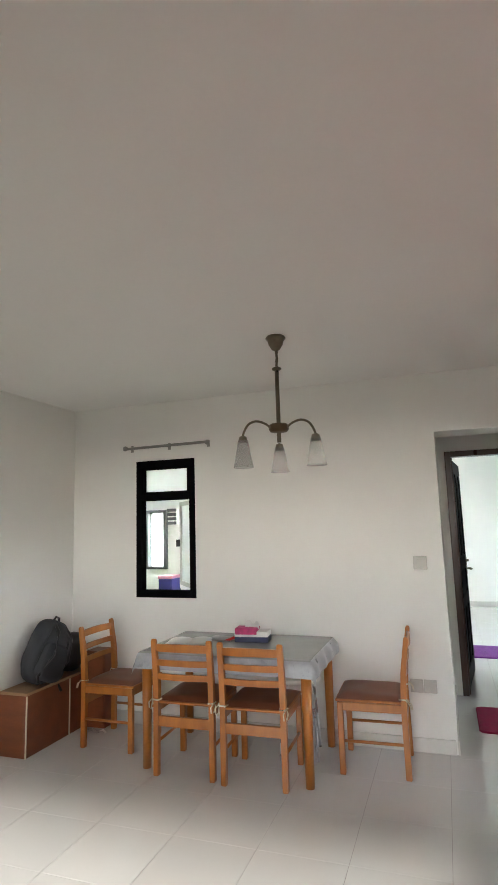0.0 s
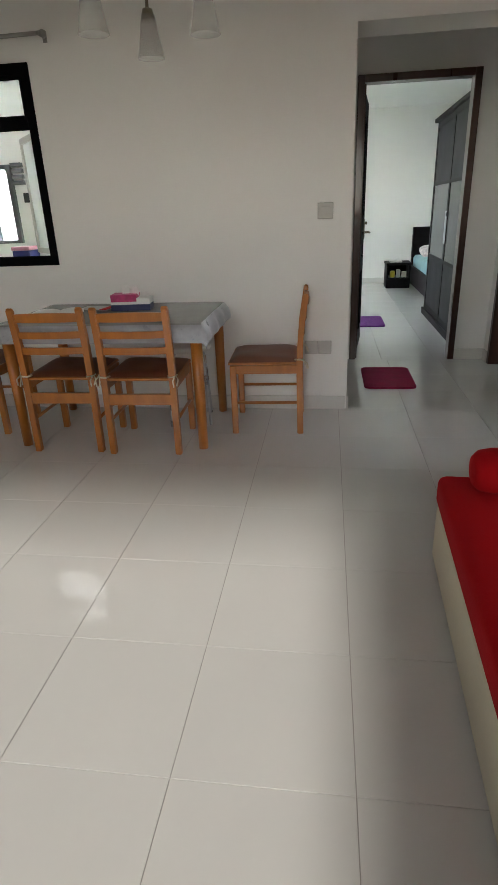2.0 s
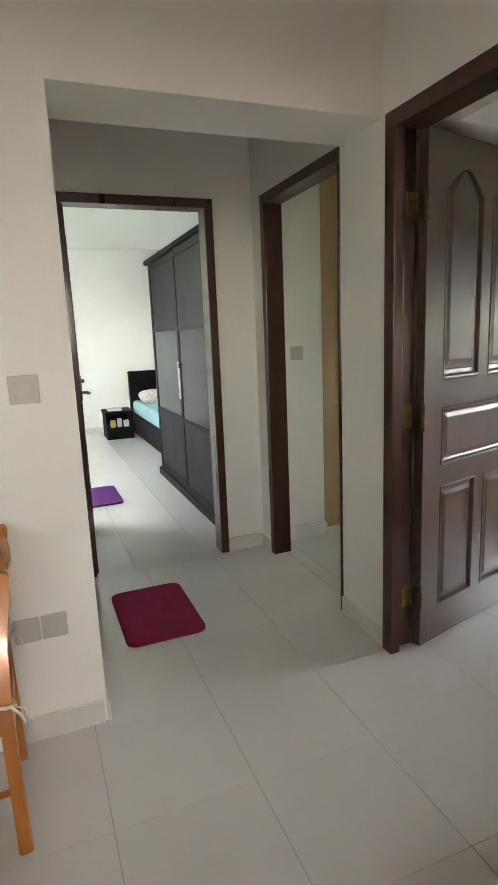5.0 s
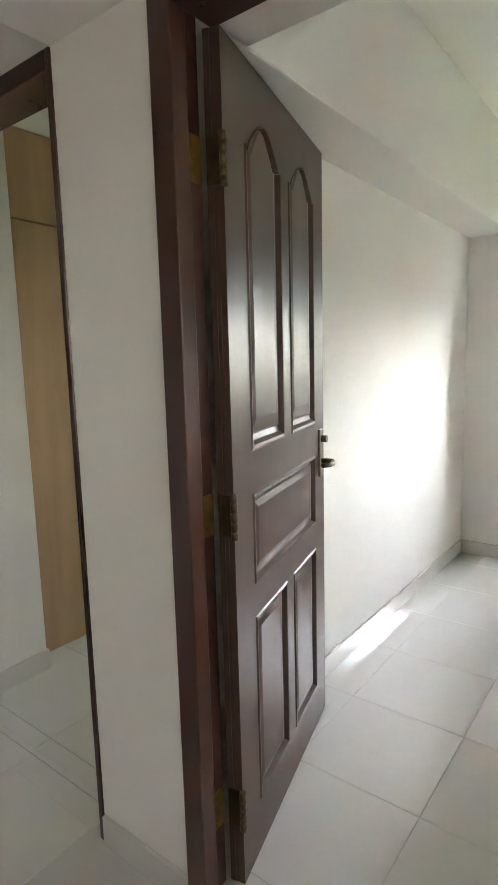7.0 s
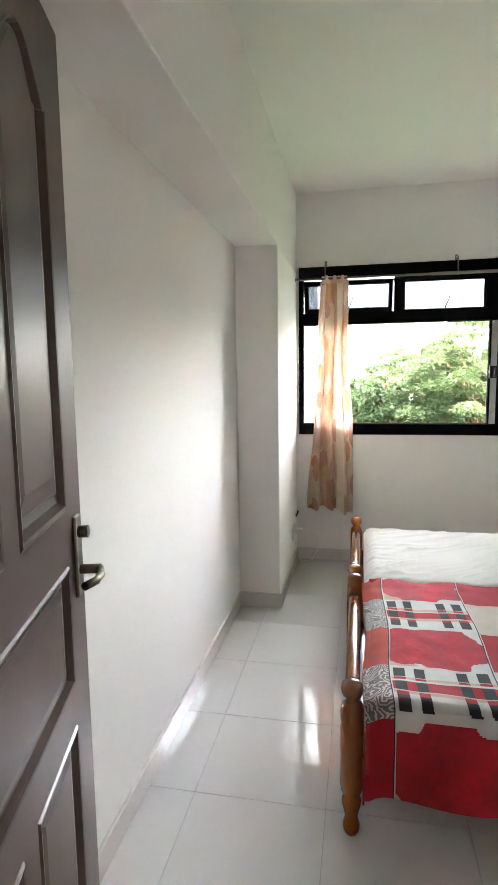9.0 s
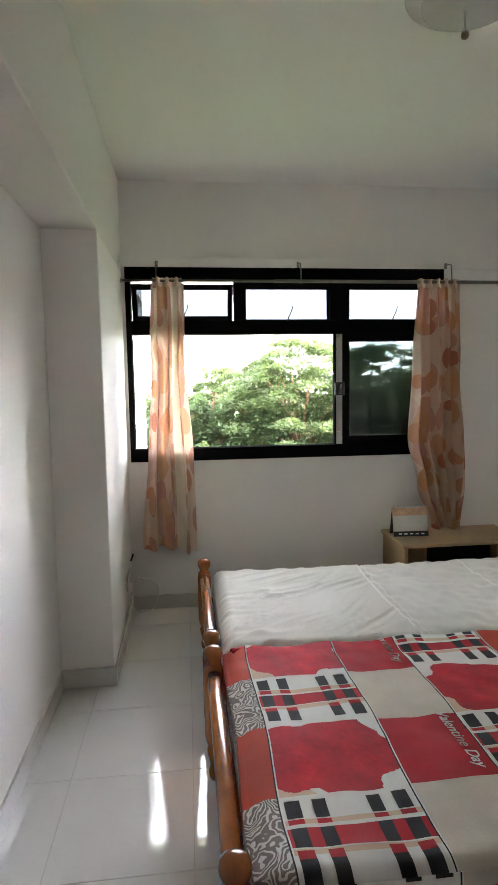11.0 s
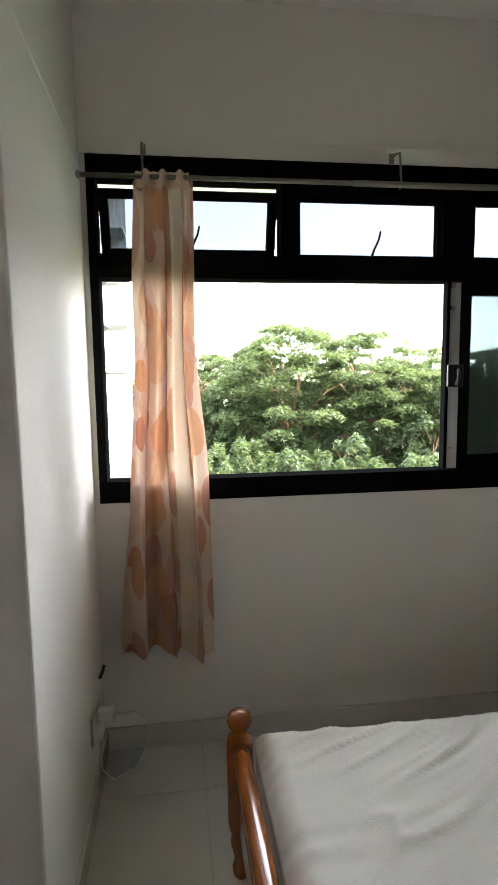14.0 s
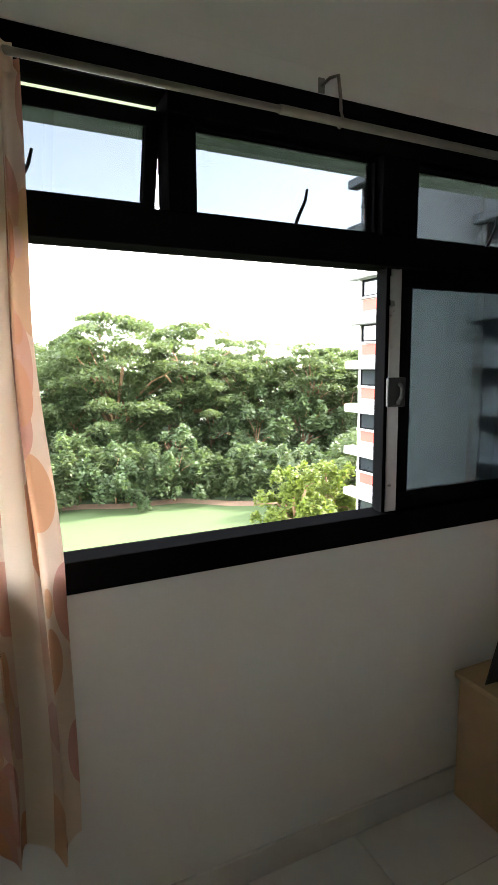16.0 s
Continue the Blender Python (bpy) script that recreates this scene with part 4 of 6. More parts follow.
for x in (-2.19, -1.845, -1.50):
    z = 2.146
    bm = boxes((x - 0.012, x + 0.012, 4.493, 4.5, z - 0.025, z + 0.03), bevel=0.002)
    add_rod(bm, (x, 4.494, z), (x, 4.41, z), 0.008)
    part("bracket", bm, ROD, rod)
for x in (-2.212, -1.478):
    bm = bmesh.new()
    add_lathe(bm, [(0.004, -0.02), (0.018, -0.012), (0.02, 0.0), (0.018, 0.012), (0.004, 0.02)], x, 4.425, 2.146, 12)
    part("finial", bm, ROD, rod)

# pendant lamp
pl = thing("chandelier", "antique bronze pendant with three frosted glass shades", "pendant lamp", pose(-0.575, 3.31, 0))
bm = bmesh.new()
add_lathe(bm, [(0.05, 2.519), (0.056, 2.508), (0.045, 2.495), (0.038, 2.47), (0.022, 2.445), (0.008, 2.438)], seg=24)
part("canopy", bm, BRONZE, pl)
bm = bmesh.new()
add_tube(bm, [(0, 0, 2.44), (0.004, 0.002, 2.39), (-0.002, 0, 2.34)], 0.007)
add_tube(bm, [(0.012, 0, 2.44), (-0.006, 0.004, 2.38), (0.01, 0, 2.34)], 0.003, 6)
part("chain", bm, BRONZE, pl)
bm = bmesh.new()
add_rod(bm, (0, 0, 2.345), (0, 0, 1.93), 0.0115)
add_lathe(bm, [(0.012, 2.325), (0.026, 2.332), (0.026, 2.34), (0.012, 2.347)], seg=16)
part("stem", bm, BRONZE, pl)
bm = bmesh.new()
add_lathe(bm, [(0.012, 1.985), (0.045, 1.988), (0.054, 2.0), (0.054, 2.02), (0.045, 2.03), (0.012, 2.033)], seg=24)
part("hub", bm, BRASS, pl)
SHADE = material("frosted_lamp_glass", (0.78, 0.78, 0.74), 0.4, vary=0.04, scale=30, bump=0.05)
sn = SHADE.node_tree.nodes
st_, sm_, tl_ = sn.new("ShaderNodeBsdfTransparent"), sn.new("ShaderNodeMixShader"), sn.new("ShaderNodeBsdfTranslucent")
s2_ = sn.new("ShaderNodeMixShader")
s2_.inputs["Fac"].default_value, sm_.inputs["Fac"].default_value = 0.5, 0.72
SHADE.node_tree.links.new(sn["Principled BSDF"].outputs["BSDF"], s2_.inputs[1])
SHADE.node_tree.links.new(tl_.outputs["BSDF"], s2_.inputs[2])
SHADE.node_tree.links.new(s2_.outputs["Shader"], sm_.inputs[1])
SHADE.node_tree.links.new(st_.outputs["BSDF"], sm_.inputs[2])
SHADE.node_tree.links.new(sm_.outputs["Shader"], sn["Material Output"].inputs["Surface"])
for a in (106, 226, -14):
    ca, sa = math.cos(radians(a)), math.sin(radians(a))
    bm = bmesh.new()
    add_tube(bm, smooth_path([(ca * r, sa * r, z) for r, z in ((0.05, 2.008), (0.09, 2.03), (0.14, 2.037), (0.185, 2.015), (0.212, 1.97), (0.217, 1.945))]), 0.0065)
    add_lathe(bm, [(0.008, 1.955), (0.02, 1.95), (0.024, 1.93), (0.022, 1.915)], ca * 0.217, sa * 0.217, 0, 14)
    arm = part("arm", bm, BRONZE, pl)
    bm = bmesh.new()
    prof = [(0.026, 1.932), (0.031, 1.905), (0.038, 1.86), (0.046, 1.82), (0.053, 1.79)]
    rings = [[bm.verts.new((ca * 0.217 + r * math.cos(k * math.pi / 12), sa * 0.217 + r * math.sin(k * math.pi / 12), z)) for k in range(24)] for r, z in prof + [(r - 0.003, z) for r, z in prof[::-1]]]
    for p, q in zip(rings, rings[1:]):
        for k in range(24):
            f = bm.faces.new((p[k], p[(k + 1) % 24], q[(k + 1) % 24], q[k]))
            f.smooth = True
    part("shade", bm, SHADE, arm, "frosted glass shade")

# switches and sockets
def plate(name, label, m, w, h, rockers):
    p = thing(name, label, "switch" if "switch" in name else "socket", m)
    part("plate", boxes((-w / 2, w / 2, -0.009, 0, -h / 2, h / 2), bevel=0.003), GREYPLASTIC, p)
    for k in range(rockers):
        c = -w / 2 + w * (k + 0.5) / rockers
        part("rocker", boxes((c - w * 0.3 / rockers, c + w * 0.3 / rockers, -0.0125, -0.009, -h * 0.26, h * 0.26), bevel=0.0015), GREYPLASTIC, p)
    return p


plate("wall_switch", "square grey-white light switch on the dining wall", pose(0.047, 4.4995, 1.208), 0.09, 0.088, 1)
plate("wall_socket", "pale double power socket low on the wall", pose(-0.03, 4.4995, 0.41), 0.082, 0.084, 2)
plate("wall_socket", "pale double power socket low on the wall", pose(0.056, 4.4995, 0.41), 0.082, 0.084, 2)
plate("wall_switch", "square light switch on the study wall", pose(1.63, 5.7795, 1.22), 0.085, 0.085, 1)

# red daybed and bolster
sofa = thing("daybed", "cream vinyl daybed base with a red mattress", "daybed", pose(0.459, 2.812, 0, 0, 0, -2.4) @ Matrix.Translation((-0.462, -2.812, 0)))
part("base", boxes((0.468, 1.35, 0.86, 2.80, 0.025, 0.24), bevel=0.012), CREAM, sofa)
for x in (0.52, 1.29):
    for y in (0.92, 2.73):
        part("foot", boxes((x - 0.03, x + 0.03, y - 0.03, y + 0.03, 0, 0.03), bevel=0.004), BLACKPLASTIC, sofa)
bm = bmesh.new()
add_box(bm, 0.462, 1.355, 0.85, 2.812, 0.241, 0.352, bevel=0.028, segments=4)
for f in bm.faces:
    f.smooth = True
part("mattress", bm, REDCLOTH, sofa, "red cotton covered mattress")
bm = bmesh.new()
prof = [(0.02, -0.39), (0.05, -0.388), (0.067, -0.37), (0.074, -0.33), (0.073, 0.0), (0.074, 0.33), (0.067, 0.37), (0.05, 0.388), (0.02, 0.39)]
add_lathe(bm, prof, seg=28)
bo = thing("bolster", "red cylindrical bolster cushion on the daybed", "cushion", pose(0.93, 2.70, 0.425, 0, 90, 2))
part("cover", bm, REDCLOTH, bo)

# standing fan
fan = thing("standing_fan", "black standing fan with a wire cage", "fan", pose(0.912, 3.01, 0, 0, 0, 14) @ Matrix.Diagonal((1.05, 1.05, 1.06, 1)))
bm = bmesh.new()
add_lathe(bm, [(0.17, 0), (0.17, 0.02), (0.14, 0.035), (0.03, 0.05), (0.025, 0.08)], seg=28)
part("base", bm, BLACKPLASTIC, fan)
part("pole", rods(((0, 0, 0.05), (0, 0, 0.84), 0.012)), STEEL, fan)
bm = bmesh.new()
add_tube(bm, [(0, 0.03, 0.9), (0, 0.08, 0.9), (0, 0.15, 0.9), (0, 0.18, 0.9)], lambda u: 0.055 - 0.02 * u, 14)
add_box(bm, -0.03, 0.03, 0.0, 0.06, 0.82, 0.9, bevel=0.006)
part("motor", bm, BLACKPLASTIC, fan)
bm = bmesh.new()
for r, y in ((0.21, 0.0), (0.21, -0.02), (0.15, -0.065), (0.08, -0.085), (0.15, 0.05)):
    add_tube(bm, [(r * math.cos(k * math.pi / 16), y, 0.9 + r * math.sin(k * math.pi / 16)) for k in range(33)], 0.004 if r > 0.2 else 0.002, 5)
for k in range(48):
    a = k * math.pi / 24
    c, s = math.cos(a), math.sin(a)
    add_tube(bm, [(r * c, y, 0.9 + r * s) for r, y in ((0.035, -0.09), (0.08, -0.085), (0.15, -0.065), (0.19, -0.04), (0.21, -0.01), (0.15, 0.05), (0.05, 0.06))], 0.0014, 4)
part("cage", bm, BLACKPLASTIC, fan)
for k in range(3):
    bm = bmesh.new()
    a0 = k * 2 * math.pi / 3
    add_sheet(bm, 8, 4, lambda u, v: ((0.02 + 0.15 * v) * math.cos(a0 + (u - 0.5) * 1.3), -0.02 + 0.035 * (u - 0.5), 0.9 + (0.02 + 0.15 * v) * math.sin(a0 + (u - 0.5) * 1.3)))
    part("blade", bm, BLACKPLASTIC, fan)

# mats
def mat_rug(label, color_name, color, x0, x1, y0, y1):
    bm = bmesh.new()
    r, pts = 0.05, []
    for cx, cy, a0 in ((x1 - r, y1 - r, 0), (x0 + r, y1 - r, 90), (x0 + r, y0 + r, 180), (x1 - r, y0 + r, 270)):
        pts += [(cx + r * math.cos(radians(a0 + k * 15)), cy + r * math.sin(radians(a0 + k * 15))) for k in range(7)]
    low, top = [bm.verts.new((x, y, 0.0005)) for x, y in pts], [bm.verts.new((x, y, 0.012)) for x, y in pts]
    cx, cy = (x0 + x1) / 2, (y0 + y1) / 2
    ins = [bm.verts.new((cx + (x - cx) * 0.97, cy + (y - cy) * 0.98, 0.015)) for x, y in pts]
    for p, q in ((low, top), (top, ins)):
        for k in range(len(pts)):
            bm.faces.new((p[k], p[(k + 1) % len(pts)], q[(k + 1) % len(pts)], q[k]))
    bm.faces.new(ins)
    bm.faces.new(low[::-1])
    solid("floor_mat", bm, material(color_name, color, 0.95, vary=0.25, scale=14, fine=260, bump=0.8), label, "mat")


mat_rug("crimson plush floor mat on the hall tiles", "crimson_plush", (0.24, 0.006, 0.045), 0.345, 0.715, 4.93, 5.49)
mat_rug("purple floor mat inside the far bedroom", "purple_plush", (0.13, 0.02, 0.19), 0.30, 0.70, 7.20, 7.80)

# ---- far bedroom ----
wr = thing("wardrobe", "black-brown sliding wardrobe with grey glass panels", "wardrobe")
SATINBLACK = material("satin_black_laminate", (0.008, 0.008, 0.009), 0.55, vary=0.2, scale=4, fine=40, bump=0.03, spec=0.12)
GREYGLASS = material("grey_back_painted_glass", (0.018, 0.02, 0.022), 0.2, vary=0.05, scale=2, bump=0.0, spec=0.15)
part("carcass", boxes((1.235, 1.70, 6.05, 8.08, 0.0, 2.02), bevel=0.004), BLACKWOOD, wr)
part("cornice", boxes((1.19, 1.705, 6.04, 8.09, 2.0205, 2.06), bevel=0.006), BLACKWOOD, wr)
part("plinth", boxes((1.20, 1.235, 6.05, 8.08, 0.0, 0.07), bevel=0.003), BLACKWOOD, wr)
for k, (y0, y1, x) in enumerate(((6.08, 7.08, 1.205), (7.02, 8.05, 1.222))):
    dr = part("sliding_door", boxes((x, x + 0.016, y0, y0 + 0.06, 0.075, 2.015), (x, x + 0.016, y1 - 0.06, y1, 0.075, 2.015), (x, x + 0.016, y0 + 0.06, y1 - 0.06, 0.075, 0.13), (x, x + 0.016, y0 + 0.06, y1 - 0.06, 1.96, 2.015), (x, x + 0.016, y0 + 0.06, y1 - 0.06, 0.66, 0.69), (x, x + 0.016, y0 + 0.06, y1 - 0.06, 1.40, 1.43), bevel=0.002), BLACKWOOD, wr)
    for z0, z1, mt in ((0.13, 0.66, SATINBLACK), (0.69, 1.40, GREYGLASS), (1.43, 1.96, SATINBLACK)):
        part("door_panel", boxes((x + 0.006, x + 0.012, y0 + 0.06, y1 - 0.06, z0, z1)), mt, dr)
    part("handle", boxes((x - 0.012, x, y1 - 0.045 if k == 0 else y0 + 0.02, y1 - 0.02 if k == 0 else y0 + 0.045, 0.85, 1.15), bevel=0.003), STEEL, dr)
bed = thing("double_bed", "black-brown wooden bed with a padded headboard", "bed")
part("headboard", boxes((1.43, 3.1, 10.86, 10.98, 0.0, 0.88), bevel=0.012), BLACKWOOD, bed)
part("side_board", boxes((1.40, 1.44, 8.66, 10.86, 0.03, 0.30), bevel=0.004), BLACKWOOD, bed)
part("foot_board", boxes((1.40, 3.1, 8.62, 8.66, 0.03, 0.34), bevel=0.004), BLACKWOOD, bed)
part("side_board", boxes((3.06, 3.1, 8.66, 10.86, 0.03, 0.30), bevel=0.004), BLACKWOOD, bed)
TEAL = material("pale_teal_sheet", (0.25, 0.43, 0.45), 0.85, vary=0.15, scale=7, fine=100, bump=0.3)
bm = bmesh.new()
add_box(bm, 1.45, 3.05, 8.68, 10.85, 0.12, 0.46, bevel=0.05, segments=4)
for f in bm.faces:
    f.smooth = True
part("mattress", bm, TEAL, bed, "mattress with a pale teal sheet")
bm = bmesh.new()
sack(bm, 0.32, 0.2, 0.14, 0.55)
pw = solid("pillow", bm, material("floral_pillow", (0.62, 0.55, 0.52), 0.9, vary=0.5, scale=28, fine=90, bump=0.2), "pale floral pillow on the far bed", "pillow")
pw.matrix_basis = pose(1.83, 10.56, 0.455, 14, 0, 4)
ns = thing("nightstand", "small black bedside cabinet with an open shelf", "bedside cabinet")
part("carcass", boxes((0.985, 1.35, 10.30, 10.70, 0.0, 0.16), (0.985, 1.01, 10.30, 10.70, 0.16, 0.35), (1.325, 1.35, 10.30, 10.70, 0.16, 0.35), (1.01, 1.325, 10.66, 10.70, 0.16, 0.35), bevel=0.003), BLACKWOOD, ns)
part("top", boxes((0.975, 1.36, 10.28, 10.71, 0.35, 0.385), bevel=0.004), BLACKWOOD, ns)
part("drawer", boxes((1.0, 1.335, 10.288, 10.30, 0.02, 0.145), bevel=0.002), BLACKWOOD, ns)
for x, w, h, c in ((1.08, 0.035, 0.10, (0.55, 0.45, 0.05)), (1.17, 0.03, 0.12, (0.5, 0.5, 0.5)), (1.26, 0.035, 0.09, (0.65, 0.63, 0.58))):
    bm = boxes((x - w, x + w, 10.34, 10.40, 0.1605, 0.1605 + h), bevel=0.01)
    solid("bottle", bm, material("jar_plastic", c, 0.4, vary=0.1, scale=10), "small jar in the bedside shelf", "jar")
solid("folded_cloth", boxes((1.03, 1.22, 10.36, 10.6, 0.3855, 0.41), bevel=0.01), PAPER, "folded white cloth on the bedside cabinet", "cloth")

# ---- study: pale fitted wardrobe ----
fw = thing("fitted_wardrobe", "tall pale oak laminate fitted wardrobe", "wardrobe")
part("carcass", boxes((1.825, 4.0, 5.908, 6.48, -0.05, 2.37)), OAK, fw)
# Added panel stands in for the lit ceiling above the wardrobe.
part("ceiling_stand_in", boxes((1.825, 4.0, 5.90, 5.92, 2.372, 2.598)), WALL, fw, "white panel standing in for the lit ceiling above the doors")
for k in range(5):
    x0 = 1.83 + 0.43 * k
    part("door", boxes((x0 + 0.002, x0 + 0.428, 5.89, 5.907, 0.004, 1.985), bevel=0.0015), OAK, fw)
    part("top_door", boxes((x0 + 0.002, x0 + 0.428, 5.89, 5.907, 1.991, 2.366), bevel=0.0015), OAK, fw)

# ---- bedroom ----
def bed_post(bm, x, y, top, seg=18):
    k = top / 0.50
    prof = [(0.018, 0.0), (0.024, 0.012), (0.026, 0.03), (0.019, 0.055), (0.023, 0.075), (0.029, 0.10), (0.029, 0.115), (0.022, 0.125), (0.032, 0.145), (0.036, 0.17), (0.036, 0.40), (0.031, 0.425), (0.022, 0.435), (0.020, 0.442), (0.030, 0.455), (0.034, 0.47), (0.031, 0.487), (0.018, 0.498), (0.004, 0.50)]
    add_lathe(bm, [(r, z * k) for r, z in prof], x, y, 0, seg)


def single_bed(x0, x1, label):
    """Foot rail at y = 4.03, head at y = 2.03."""
    b = thing("single_bed", label, "bed", group="beds pushed together")
    for y, top in ((4.03, 0.495), (2.05, 0.80)):
        for x in (x0 + 0.036, x1 - 0.036):
            bm = bmesh.new()
            bed_post(bm, x, y, top)
            part("post", bm, BEDWOOD, b)
        rail_z = 0.395 if y > 3 else 0.70
        bm = bmesh.new()
        n = 14
        pts = [(x0 + 0.06 + (x1 - x0 - 0.12) * i / n, y, rail_z + 0.022 * math.sin(math.pi * i / n)) for i in range(n + 1)]
        add_tube(bm, pts, 0.024, 12)
        part("top_rail", bm, BEDWOOD, b)
        part("panel_rail", boxes((x0 + 0.06, x1 - 0.06, y - 0.012, y + 0.012, 0.19, 0.29), bevel=0.004), BEDWOOD, b)
        for i in range(1, 5):
            x = x0 + 0.06 + (x1 - x0 - 0.12) * i / 5
            bm = bmesh.new()
            add_lathe(bm, [(0.010, 0.0), (0.015, 0.2), (0.009, 0.5), (0.015, 0.8), (0.010, 1.0)], 0, 0, 0, 10)
            bmesh.ops.transform(bm, matrix=Matrix.Translation((x, y, 0.285)) @ Matrix.Diagonal((1, 1, rail_z - 0.285, 1)), verts=bm.verts)
            part("spindle", bm, BEDWOOD, b)
    for x in (x0 + 0.015, x1 - 0.015):
        part("side_rail", boxes((x - 0.012, x + 0.012, 2.08, 4.0, 0.17, 0.27), bevel=0.003), BEDWOOD, b)
    part("slat_base", boxes((x0 + 0.03, x1 - 0.03, 2.08, 4.0, 0.215, 0.235)), BEDWOOD, b)
    return b


single_bed(2.737, 3.70, "varnished pine single bed with turned posts, near the door")
single_bed(3.755, 4.725, "varnished pine single bed with turned posts, near the window")


def sheeted_mattress(x0, x1, label, stripe):
    """Mattress whose fitted sheet is drawn in slanting folds towards the foot."""
    y0, y1, z0, z1 = 2.10, 3.985, 0.237, 0.425
    t = thing("mattress", label, "mattress")
    bm = bmesh.new()

    def top(u, v):
        x, y = x0 + (x1 - x0) * u, y0 + (y1 - y0) * v
        e = min(u * (x1 - x0), (1 - u) * (x1 - x0), (1 - v) * (y1 - y0), v * (y1 - y0))
        edge = -0.05 * max(0.0, 1 - e / 0.06) ** 2
        fold = 0.0
        if y > 3.2:
            # long fine creases that fan out from the foot, over a gentle sag
            way = x * 0.82 + y * 0.57 + 0.05 * noise.noise(Vector((x * 3, y * 3, 1)))
            along = y * 0.82 - x * 0.57
            for k, (fine, tall) in enumerate(((13.0, 0.013), (27.0, 0.007))):
                ridge = 1 - abs(noise.noise(Vector((way * fine, along * 1.7, 11 + 5 * k))))
                here = max(0.0, noise.noise(Vector((x * 3.2, y * 3.2, 20 + k))) + 0.25)
                fold += tall * ridge ** 9 * min(1.0, here * 2)
            near = max(0.0, 1 - (y1 - y) / 0.22)
            fold += 0.009 * near * math.sin(x * 95 + 4 * noise.noise(Vector((x * 6, y * 3, 8)))) * noise.noise(Vector((x * 5, 0, 3)))
            fold += 0.009 * noise.noise(Vector((x * 2.6, y * 2.2, 2)))
        else:
            fold = 0.014 * noise.noise(Vector((x * 16, y * 16, 3))) + 0.012 * noise.noise(Vector((x * 5, y * 5, 7)))
        return (x, y, z1 + edge + fold)

    add_sheet(bm, 100, 200, top)
    part("fitted_sheet", bm, SHEETCLOTH, t)
    bm = bmesh.new()
    add_box(bm, x0, x1, y0, y1, z0, z1 - 0.04, bevel=0.02)
    part("mattress_core", bm, SHEETCLOTH, t)
    if stripe:
        for yy, w in ((3.20, 0.010), (3.172, 0.004), (2.62, 0.008)):
            bm = bmesh.new()
            add_sheet(bm, 60, 1, lambda u, v: (lambda p: (p[0], p[1], p[2] + 0.0035))(top(0.02 + 0.96 * u, (yy + 0.02 * math.sin(3 * u) + (v - 0.5) * w - y0) / (y1 - y0))))
            part("piping", bm, WHITEPLASTIC, t, "white piping stripe")


sheeted_mattress(3.765, 4.715, "mattress under a wrinkled grey-white fitted sheet", True)
sheeted_mattress(2.745, 3.695, "mattress under the patchwork quilt", False)

# patchwork quilt: patches of different cloth sewn into one sheet
Q_RED = material("quilt_crimson", (0.40, 0.006, 0.014), 0.85, vary=0.25, scale=14, fine=180, bump=0.25)
Q_ROSE = material("quilt_rose_red", (0.46, 0.010, 0.02), 0.85, vary=0.55, scale=9, fine=60, bump=0.25)
Q_ORANGE = material("quilt_brick_red", (0.42, 0.045, 0.018), 0.85, vary=0.15, scale=14, fine=180, bump=0.25)
Q_WHITE = material("quilt_white", (0.66, 0.64, 0.61), 0.85, vary=0.06, scale=14, fine=180, bump=0.25)
Q_BLACK = material("quilt_black", (0.012, 0.011, 0.014), 0.85, vary=0.2, scale=14, fine=180, bump=0.25)
Q_CREAM = material("quilt_cream", (0.58, 0.52, 0.44), 0.85, vary=0.08, scale=14, fine=180, bump=0.25)
Q_PEACH = material("quilt_peach", (0.60, 0.42, 0.30), 0.85, vary=0.08, scale=14, fine=180, bump=0.25)
Q_SWIRL = material("quilt_swirl", (0.5, 0.47, 0.44), 0.85, vary=0.1, scale=14, fine=180, bump=0.25)
nt = Q_SWIRL.node_tree
co, vo, wv, rp = nt.nodes.new("ShaderNodeTexCoord"), nt.nodes.new("ShaderNodeTexVoronoi"), nt.nodes.new("ShaderNodeTexWave"), nt.nodes.new("ShaderNodeValToRGB")
vo.inputs["Scale"].default_value = 13.0
sub = nt.nodes.new("ShaderNodeMath")
sub.operation = "SINE"
mul = nt.nodes.new("ShaderNodeMath")
mul.operation = "MULTIPLY"
mul.inputs[1].default_value = 44.0
wob = nt.nodes.new("ShaderNodeTexNoise")
wob.inputs["Scale"].default_value = 16.0
mixv = nt.nodes.new("ShaderNodeVectorMath")
mixv.operation = "MULTIPLY_ADD"
mixv.inputs[1].default_value = (0.09, 0.09, 0.09)
nt.links.new(co.outputs["Object"], wob.inputs["Vector"])
nt.links.new(wob.outputs["Color"], mixv.inputs[0])
nt.links.new(co.outputs["Object"], mixv.inputs[2])
nt.links.new(mixv.outputs["Vector"], vo.inputs["Vector"])
nt.links.new(vo.outputs["Distance"], mul.inputs[0])
nt.links.new(mul.outputs[0], sub.inputs[0])
nt.links.new(sub.outputs[0], rp.inputs["Fac"])
rp.color_ramp.elements[0].position, rp.color_ramp.elements[0].color = 0.12, (0.16, 0.13, 0.12, 1)
rp.color_ramp.elements[1].position, rp.color_ramp.elements[1].color = 0.42, (0.56, 0.52, 0.48, 1)
nt.links.new(rp.outputs["Color"], nt.nodes["Principled BSDF"].inputs["Base Color"])
nt.nodes.remove(wv)
CLOTHS = [Q_RED, Q_ROSE, Q_ORANGE, Q_WHITE, Q_BLACK, Q_CREAM, Q_PEACH, Q_SWIRL]
COLS = (0.0, 0.135, 0.455, 0.69, 1.02, 1.16, 1.48, 1.71, 1.9)


